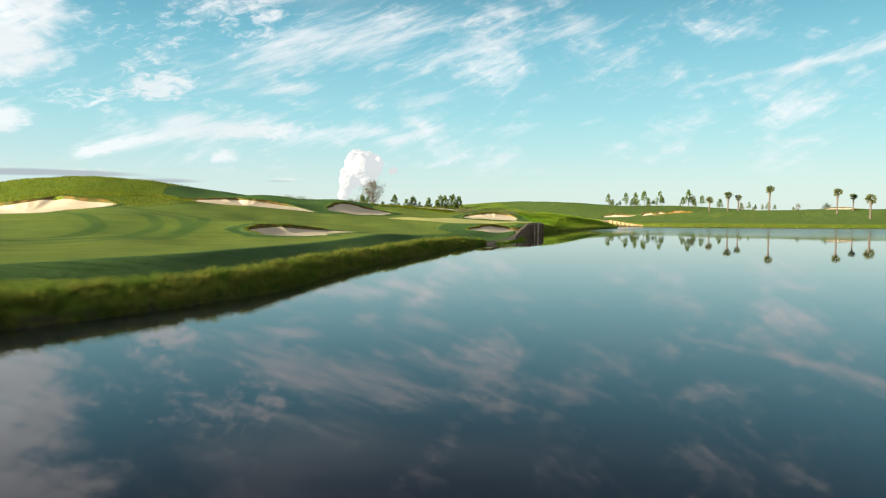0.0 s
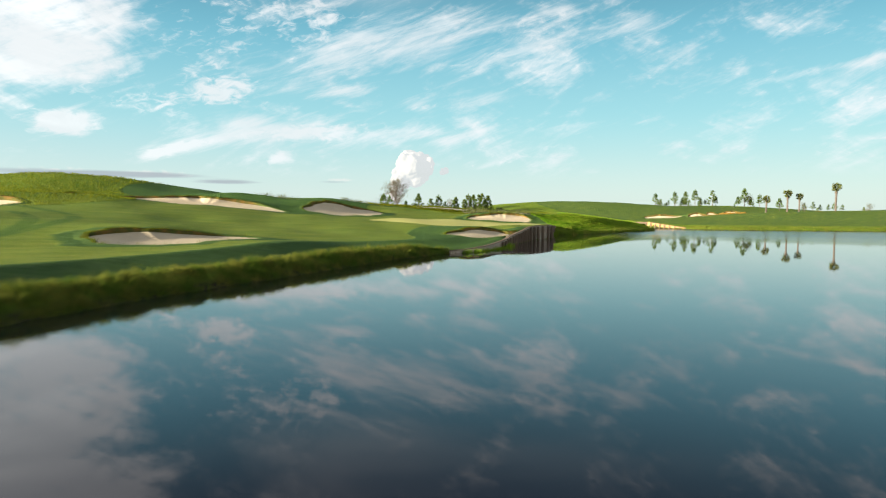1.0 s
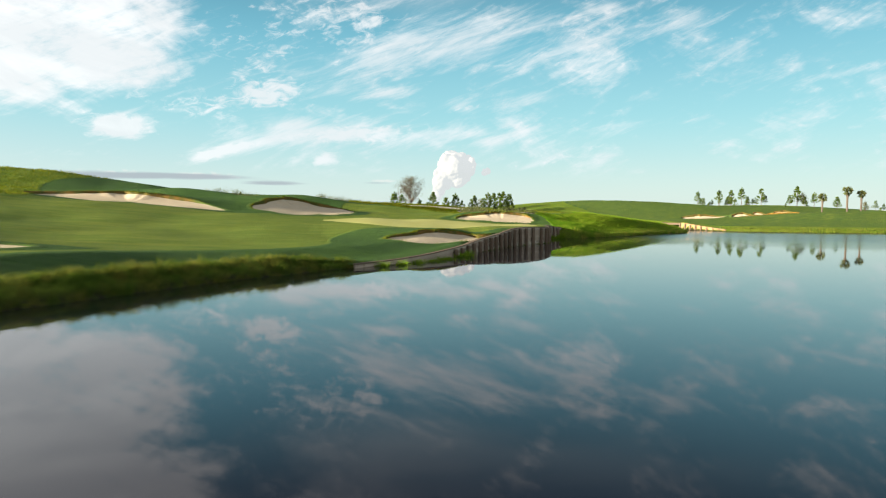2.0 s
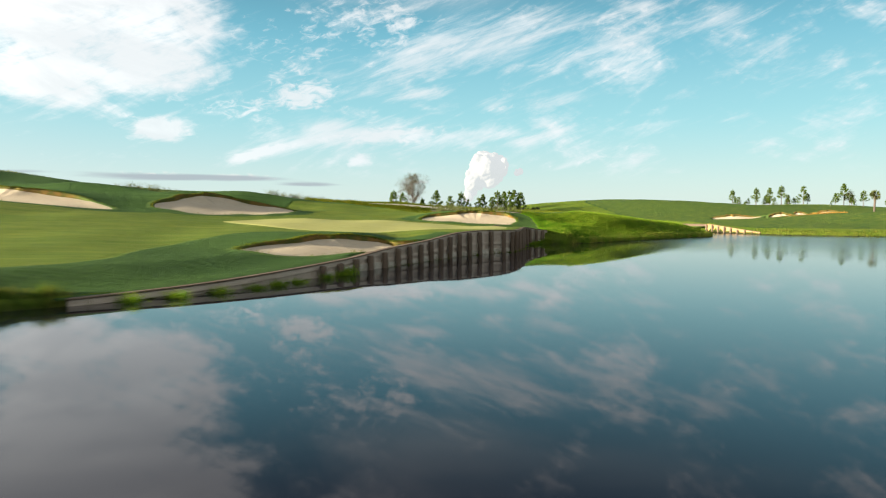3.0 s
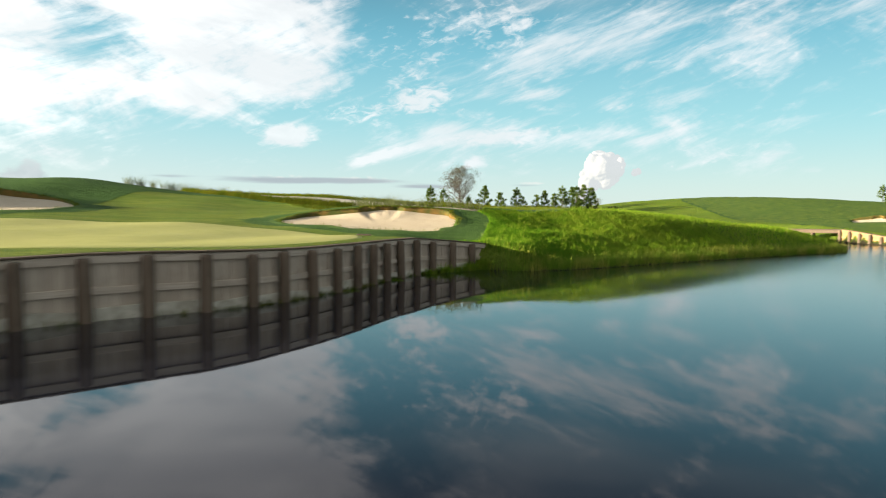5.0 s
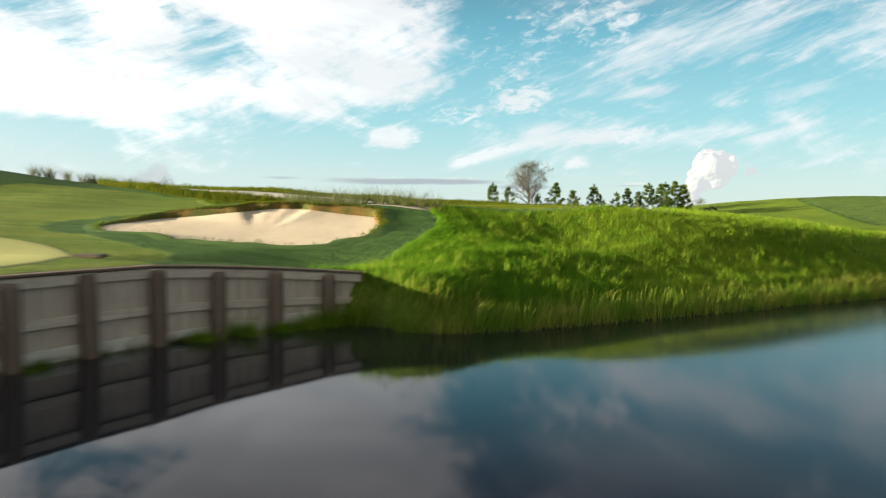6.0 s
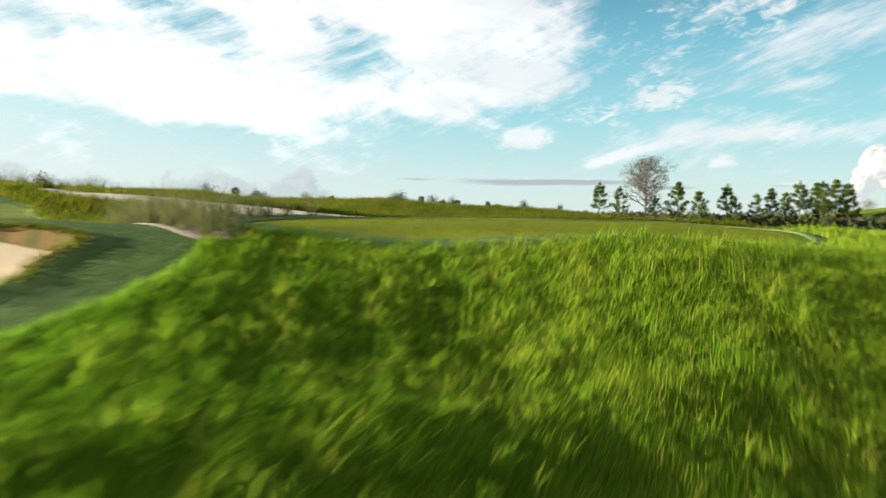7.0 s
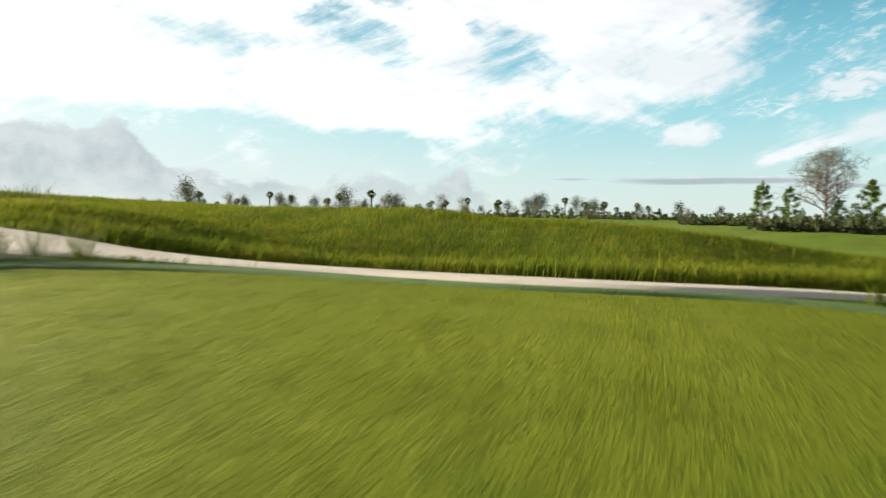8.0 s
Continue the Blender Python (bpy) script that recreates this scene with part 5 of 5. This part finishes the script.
def to_mesh(name, bm, mat):
    me = bpy.data.meshes.new(name)
    bm.to_mesh(me)
    bm.free()
    me.materials.append(mat)
    me.polygons.foreach_set("use_smooth", np.ones(len(me.polygons), bool))
    return me


def needle_mesh(name, centres, axes, length, width, count, seed, mat, spread=0.9, jitter=0.0):
    """Bursts of thin needles or leaves round points, as two-triangle slivers."""
    g = np.random.default_rng(seed)
    c = np.repeat(np.asarray(centres), count, 0)
    ax = np.repeat(np.asarray(axes), count, 0)
    n = len(c)
    c = c + g.normal(0, jitter, (n, 3)) if jitter else c
    way = ax + g.normal(0, spread, (n, 3))
    way /= np.linalg.norm(way, axis=1)[:, None]
    side = np.cross(way, g.normal(0, 1, (n, 3)))
    side /= np.linalg.norm(side, axis=1)[:, None]
    ln, wd = length * g.uniform(0.6, 1.2, n)[:, None], width * g.uniform(0.7, 1.3, n)[:, None]
    v = np.stack([c, c + way * ln * 0.55 + side * wd, c + way * ln, c + way * ln * 0.55 - side * wd], 1).reshape(-1, 3)
    me = bpy.data.meshes.new(name)
    me.vertices.add(n * 4)
    me.vertices.foreach_set("co", v.astype(np.float32).ravel())
    me.loops.add(n * 4)
    me.loops.foreach_set("vertex_index", np.arange(n * 4, dtype=np.int32))
    me.polygons.add(n)
    me.polygons.foreach_set("loop_start", np.arange(0, n * 4, 4, dtype=np.int32))
    me.materials.append(mat)
    me.update(calc_edges=True)
    return me


def pine(seed, height, fullness):
    """A young slash pine: straight tapering stem, uneven whorls of upswept limbs with needle bursts."""
    rnd = random.Random(seed)
    thing = empty("pine_tree", 0, 0, 0, "young pine with open tufted crown", "tree", "pines on the course")
    bm = bmesh.new()
    lean = Vector((rnd.uniform(-0.03, 0.03), rnd.uniform(-0.03, 0.03), 1))
    stem = [lean * (height * k / 6) + Vector((rnd.uniform(-0.05, 0.05), rnd.uniform(-0.05, 0.05), 0)) * (k > 0) for k in range(7)]
    stem[0].z = -0.3
    tube(bm, stem, [0.11 * height / 5 * (1 - k / 6.6) for k in range(7)])
    tips, ways = [], []
    z = height * rnd.uniform(0.22, 0.34)
    while z < height * 0.96:
        f = z / height
        count = rnd.randint(3, 5)
        start = rnd.uniform(0, 6.28)
        for k in range(count):
            if rnd.random() > fullness:
                continue
            a = start + k * math.tau / count + rnd.uniform(-0.4, 0.4)
            ln = height * (0.36 * (1 - f) ** 0.9 + 0.024) * rnd.uniform(0.65, 1.2)
            root = lean * z
            out = Vector((math.cos(a), math.sin(a), rnd.uniform(0.1, 0.5)))
            mid = root + out * ln * 0.55
            end = mid + Vector((math.cos(a), math.sin(a), rnd.uniform(0.5, 1.0))).normalized() * ln * 0.5
            tube(bm, [root, mid, end], [0.03 * (1.2 - f), 0.022 * (1.2 - f), 0.008], 5)
            for s in (0.4, 0.62, 0.82, 1.0):
                p = root.lerp(mid, s / 0.55) if s < 0.55 else mid.lerp(end, (s - 0.55) / 0.45)
                for _ in range(2 if s > 0.5 else 1):
                    tips.append(p + Vector((rnd.gauss(0, 0.09), rnd.gauss(0, 0.09), rnd.gauss(0, 0.07))))
                    ways.append((end - root).normalized() * 0.6 + Vector((0, 0, 0.6)))
        z += height * rnd.uniform(0.095, 0.15)
    for k in range(4):
        tips.append(lean * height * (0.9 + 0.033 * k))
        ways.append(Vector((0, 0, 1)))
    part("trunk", to_mesh("pine_trunk", bm, BARK), thing, "brown pine trunk")
    part("crown", needle_mesh("pine_crown", [tuple(t) for t in tips], [tuple(w) for w in ways], 0.38, 0.018, 30, seed, NEEDLE), thing)
    return thing


def grow(bm, rnd, root, way, length, radius, depth, tips):
    """One limb and its forks."""
    mid = root + way * length * 0.5 + Vector((rnd.gauss(0, 1), rnd.gauss(0, 1), rnd.gauss(0, 0.6))) * length * 0.05
    end = root + way * length
    tube(bm, [root, mid, end], [radius, radius * 0.8, radius * 0.6], 5 if depth < 3 else 4)
    if depth == 0:
        tips.append(end)
        return
    for _ in range(rnd.randint(2, 3) if depth > 1 else 3):
        turn = Vector((rnd.gauss(0, 1), rnd.gauss(0, 1), rnd.gauss(0.25, 0.6))).normalized()
        grow(bm, rnd, end, (way + turn * 0.85).normalized(), length * rnd.uniform(0.62, 0.85), radius * 0.58, depth - 1, tips)
    if depth > 1:
        turn = Vector((rnd.gauss(0, 1), rnd.gauss(0, 1), 0.2)).normalized()
        grow(bm, rnd, mid, (way * 0.6 + turn).normalized(), length * rnd.uniform(0.5, 0.7), radius * 0.45, depth - 2, tips)


def oval_tree(seed, height, levels, depth, leaf, per_tip, mat, name, label, group, wide=0.27):
    """A tree with a leader and many rising, forking boughs that fill an uneven oval."""
    rnd = random.Random(seed)
    thing = empty(name, 0, 0, 0, label, "tree", group)
    bm, tips = bmesh.new(), []
    stem = [Vector((rnd.gauss(0, 0.012) * height * (k > 0), rnd.gauss(0, 0.012) * height * (k > 0), height * k / 7 - 0.3 * (k == 0))) for k in range(8)]
    tube(bm, stem, [height * 0.017 * (1 - k / 7.6) for k in range(8)], 8)
    for k in range(levels):
        f = 0.2 + 0.76 * (k + rnd.random()) / levels
        at = min(int(f * 7), 6)
        root = stem[at].lerp(stem[at + 1], f * 7 - at)
        reach = height * wide * math.sin(math.pi * min(0.97, f * 0.95 + 0.06)) ** 0.7 * rnd.uniform(0.55, 1.15)
        a = k * 2.4 + rnd.uniform(-0.5, 0.5)
        way = Vector((math.cos(a), math.sin(a), rnd.uniform(0.5, 1.1))).normalized()
        grow(bm, rnd, root, way, reach * 0.55, height * 0.009 * (1.25 - f), depth, tips)
    part("trunk", to_mesh("trunk", bm, BARK), thing, "grey-brown trunk and boughs")
    part("crown", needle_mesh("crown", [tuple(t) for t in tips], [(0, 0, 0.2)] * len(tips), leaf, leaf * 0.3, per_tip, seed, mat, 1.6, leaf * 2.0), thing)
    return thing


def palm(seed, height):
    """A sabal palm: rough trunk with old boots and a head of fan leaves."""
    rnd = random.Random(seed)
    thing = empty("palm_tree", 0, 0, 0, "cabbage palm with a ragged head of fan leaves", "tree", "palms on the far shore")
    bm = bmesh.new()
    bend = Vector((rnd.uniform(-0.3, 0.3), rnd.uniform(-0.2, 0.2), 0))
    stem = [Vector((0, 0, -0.3))] + [Vector((0, 0, height * k / 10)) + bend * (k / 10) ** 2 for k in range(1, 11)]
    tube(bm, stem, [0.22] + [0.17 + 0.02 * (k % 2) + (0.08 if k > 7 else 0) for k in range(1, 11)], 9)
    part("trunk", to_mesh("palm_trunk", bm, BARK), thing, "grey-brown palm trunk")
    top = stem[-1]
    # fan leaves as bursts of slivers: upright in the middle, spreading, hanging below
    hubs, ways = [], []
    for k in range(46):
        a, up = rnd.uniform(0, 6.28), rnd.uniform(-0.9, 1.0)
        flat = math.sqrt(max(0.0, 1 - min(up, 0.95) ** 2))
        way = Vector((math.cos(a) * flat, math.sin(a) * flat, up)).normalized()
        hubs.append(tuple(top + Vector((0, 0, 0.2)) + way * rnd.uniform(0.3, 0.62)))
        ways.append(tuple(way * 1.5 + Vector((0, 0, -0.25))))
    part("crown", needle_mesh("palm_crown", hubs, ways, 0.62, 0.045, 16, seed, FROND, 0.55), thing)
    return thing


def stand(thing, x, y, size, turn, sink=0.0):
    z = float(ground_height(np.array([x]), np.array([y]))[0]) - sink
    thing.matrix_basis = Matrix.LocRotScale((x, y, z), Euler((0, 0, turn)), (size, size, size))
    return thing


def repeat(thing, x, y, size, turn):
    z = float(ground_height(np.array([x]), np.array([y]))[0])
    ob = copy_thing(thing, Matrix.Identity(4))
    ob.matrix_basis = Matrix.LocRotScale((x, y, z), Euler((0, 0, turn)), (size, size, size))
    return ob


pines = [pine(11, 4.9, 0.95), pine(12, 4.7, 0.85), pine(13, 5.0, 1.0), pine(14, 4.6, 0.9)]
PINE_SPOTS = [(-18.7, 172.1, 1.0), (-17.7, 175.9, 0.95), (-10.7, 177.7, 1.02), (-7.3, 175.7, 0.85), (-5.8, 181.4, 1.0), (-1.8, 179.4, 0.78), (-1.5, 184.7, 0.85),
              (0.9, 182.2, 0.8), (1.8, 184.4, 1.02), (4.5, 182.9, 1.06), (5.4, 186.1, 1.0), (6.9, 184.3, 0.98), (-14.0, 178.5, 0.7), (-3.9, 178.2, 0.7), (3.1, 187.2, 0.95)]
for i, (x, y, k) in enumerate(PINE_SPOTS):
    (stand if i < 4 else repeat)(pines[i % 4], x, y, k, i * 1.9)
FAR_PINES = [(65.7, 246.8, 0.95), (68.5, 251.2, 0.6), (72.5, 260.5, 0.45), (70.6, 248.6, 0.45), (72.0, 246.2, 1.0), (76.9, 254.2, 0.7), (76.0, 247.1, 0.95), (80.6, 258.3, 0.65), (78.4, 244.3, 1.1), (83.5, 255.3, 0.65),
             (82.6, 247.2, 0.4), (84.4, 244.5, 1.08), (87.6, 250.8, 0.75), (89.8, 236.3, 0.7), (93.1, 239.3, 1.15), (96.3, 242.4, 0.65), (95.1, 232.1, 0.9), (98.5, 225.2, 0.8), (104.5, 222.0, 0.5), (110, 228, 0.6), (118, 226, 0.5)]
for i, (x, y, k) in enumerate(FAR_PINES):
    repeat(pines[(i * 3) % 4], x, y, k, i * 2.3)

stand(oval_tree(21, 8.4, 48, 3, 0.085, 12, DRY_LEAF, "bare_tree", "tall thin-leaved grey tree among young pines", "", 0.43), -17.1, 182.7, 1.0, 0.4)
scrub = [oval_tree(31, 5.6, 16, 2, 0.30, 9, FAR_LEAF, "scrub_tree", "dark upright scrub oak", "trees of the far line", 0.34), oval_tree(32, 5.2, 14, 2, 0.24, 6, DRY_LEAF, "scrub_tree", "thin grey-green scrub oak", "trees of the far line", 0.30)]
stand(scrub[0], -128.1, 143.3, 1.15, 0.0)
stand(scrub[1], -11.4, 336.3, 1.3, 0.6)
for i, (x, y, k) in enumerate([(-143.5, 161.1, 0.75), (-141.9, 178.6, 0.75), (-133.6, 184.1, 0.7), (-127.9, 184.0, 0.75), (-131.3, 188.3, 0.7), (-120.3, 187.3, 0.9), (-118.0, 189.5, 0.8), (-128.5, 219.4, 0.6), (-113.8, 228.8, 0.85), (-114.3, 255.9, 0.8),
                               (-106.5, 287.2, 0.9), (-98.9, 280.2, 0.7), (-93.5, 289.5, 0.7), (-136, 182, 0.6), (94, 238, 0.6), (106, 190, 0.6), (112, 186, 0.55), (101, 215, 0.55)]):
    repeat(scrub[i % 2], x, y, k, i * 1.7)
palms = [palm(41, 4.0), palm(42, 4.9), palm(43, 3.6)]
PALM_SPOTS = [(74.2, 164.9, 1.0), (80.8, 157.3, 1.0), (73.3, 174.0, 0.95), (77.2, 165.8, 0.85), (90.5, 146.3, 0.95), (91.9, 137.1, 1.1), (97.4, 151.4, 0.8), (-137.1, 148.4, 0.9), (-149.4, 173.9, 0.7), (-153.6, 188.9, 1.0), (-138.5, 214.3, 0.8),
              (-127.0, 229.0, 0.85), (-109.4, 246.9, 1.0), (-113.8, 275.7, 0.9), (-105.2, 269.7, 0.95), (-164.6, 161.1, 0.7), (-151.5, 212.8, 0.6), (-129.0, 256.0, 0.8), (-115.4, 268.1, 0.8)]
for i, (x, y, k) in enumerate(PALM_SPOTS):
    ob = (stand if i < 3 else repeat)(palms[i % 3], x, y, k, i * 2.1)
    if i > 6:
        tagged(ob, group="trees of the far line")

mix = random.Random(17)
for i in range(46):
    a, d = radians(40 + 38 * i / 45 + mix.uniform(-1, 1)), mix.uniform(165, 260)
    x, y, k = 17 - math.sin(a) * d, 105 + math.cos(a) * d, mix.uniform(0.55, 1.15) * (0.75 + 0.35 * d / 200)
    ob = repeat((palms + scrub)[mix.choice((0, 1, 2, 3, 4, 3, 4))], x, y, k, i * 1.3)
    tagged(ob, group="trees of the far line")
for i in range(54):
    a, d = radians(22 + 40 * i / 53 + mix.uniform(-0.8, 0.8)), mix.uniform(225, 300)
    ob = repeat((pines + scrub)[i * 5 % 6], 17 - math.sin(a) * d, 105 + math.cos(a) * d, mix.uniform(0.5, 0.95), i * 0.9)
    tagged(ob, group="trees of the far line")
for i in range(18):
    x, y = mix.uniform(64, 128), mix.uniform(226, 262)
    repeat(pines[i % 4], x, y, mix.uniform(0.3, 0.62), i * 1.1)


def far_scrub():
    """Low woods along the horizon: one mass of leaf bursts."""
    g = np.random.default_rng(3)
    spots = []
    for a0, a1, d0, d1, n, high in ((16, 50, 225, 260, 900, 2.6), (50, 100, 230, 330, 500, 2.2), (-60, 16, 330, 420, 700, 2.5), (16, 34, 130, 150, 420, 1.0), (100, 140, 200, 300, 200, 2.0), (4, 29, 71, 86, 420, 0.75)):
        a, d = np.radians(g.uniform(a0, a1, n)), g.uniform(d0, d1, n)
        x, y = 17 - np.sin(a) * d, 105 + np.cos(a) * d
        z = ground_height(x, y)
        t = g.uniform(0, 1, n) ** 1.6 * high * (0.6 + 0.6 * patchy(np.degrees(a), 0 * a, 7.0, 1.0))
        spots.append(np.stack([x, y, z + t], -1))
    c = np.concatenate(spots)
    me = needle_mesh("far_scrub", c, np.tile([[0, 0, 0.3]], (len(c), 1)), 0.9, 0.16, 14, 5, FAR_LEAF, 1.2)
    return tagged(new("far_scrub", me), "low dark scrub along the horizon", "scrub", kind="stuff")


far_scrub()


# ---------------------------------------------------------------- cumulus tower far beyond the course
def cumulus(name, blobs, fine, label):
    """A heaped cloud: overlapping billows fused into one skin and roughened at three sizes."""
    bm = bmesh.new()
    for x, y, z, r in blobs:
        bmesh.ops.create_icosphere(bm, subdivisions=3, radius=r, matrix=Matrix.Translation((x, y, z)))
    ob = new(name, to_mesh(name, bm, CLOUD))
    skin = ob.modifiers.new("skin", "REMESH")
    skin.mode, skin.voxel_size, skin.use_smooth_shade = "VOXEL", fine, True
    for k, (size, depth) in enumerate(((80, 26), (34, 13), (15, 5))):
        billow = bpy.data.textures.new(f"billow_{k}", "CLOUDS")
        billow.noise_scale, billow.noise_depth = size, 2
        push = ob.modifiers.new(f"push_{k}", "DISPLACE")
        push.texture, push.texture_coords, push.strength, push.mid_level = billow, "GLOBAL", depth, 0.5
    return tagged(ob, label, "cloud", kind="structure")


def heaped(dist, lobes, seed):
    """Billows at a distance, from lobes of azimuth, elevation and angular radius, each with smaller ones on its skin."""
    rnd = random.Random(seed)
    out = []
    for az0, el0, r0 in lobes:
        for k in range(5):
            r = r0 if k == 0 else r0 * rnd.uniform(0.35, 0.55)
            turn = rnd.uniform(0, math.tau)
            a = radians(az0 + (0 if k == 0 else math.cos(turn) * r0 * 0.75))
            e = radians(el0 + (0 if k == 0 else math.sin(turn) * r0 * 0.75))
            out.append((-math.sin(a) * dist, 90 + math.cos(a) * dist + rnd.uniform(-30, 30), 2 + math.tan(e) * dist, radians(r) * dist))
    return out


TOWER = ((8.0, 1.5, 0.45), (7.9, 2.1, 0.55), (7.7, 2.8, 0.72), (7.25, 3.5, 0.9), (6.4, 4.1, 1.15), (5.55, 3.9, 0.9), (6.85, 4.95, 0.68), (7.35, 4.3, 0.6), (5.3, 4.45, 0.62), (6.2, 3.1, 0.75), (5.5, 3.2, 0.5), (6.0, 4.8, 0.6))
cumulus("backdrop_cloud", heaped(3300, TOWER, 4), 4.5, "tall white cumulus tower lit from the side")
cumulus("backdrop_cloud", heaped(3400, ((3.85, 3.65, 0.2), (3.55, 3.8, 0.24)), 6), 5.0, "small white cumulus shred")
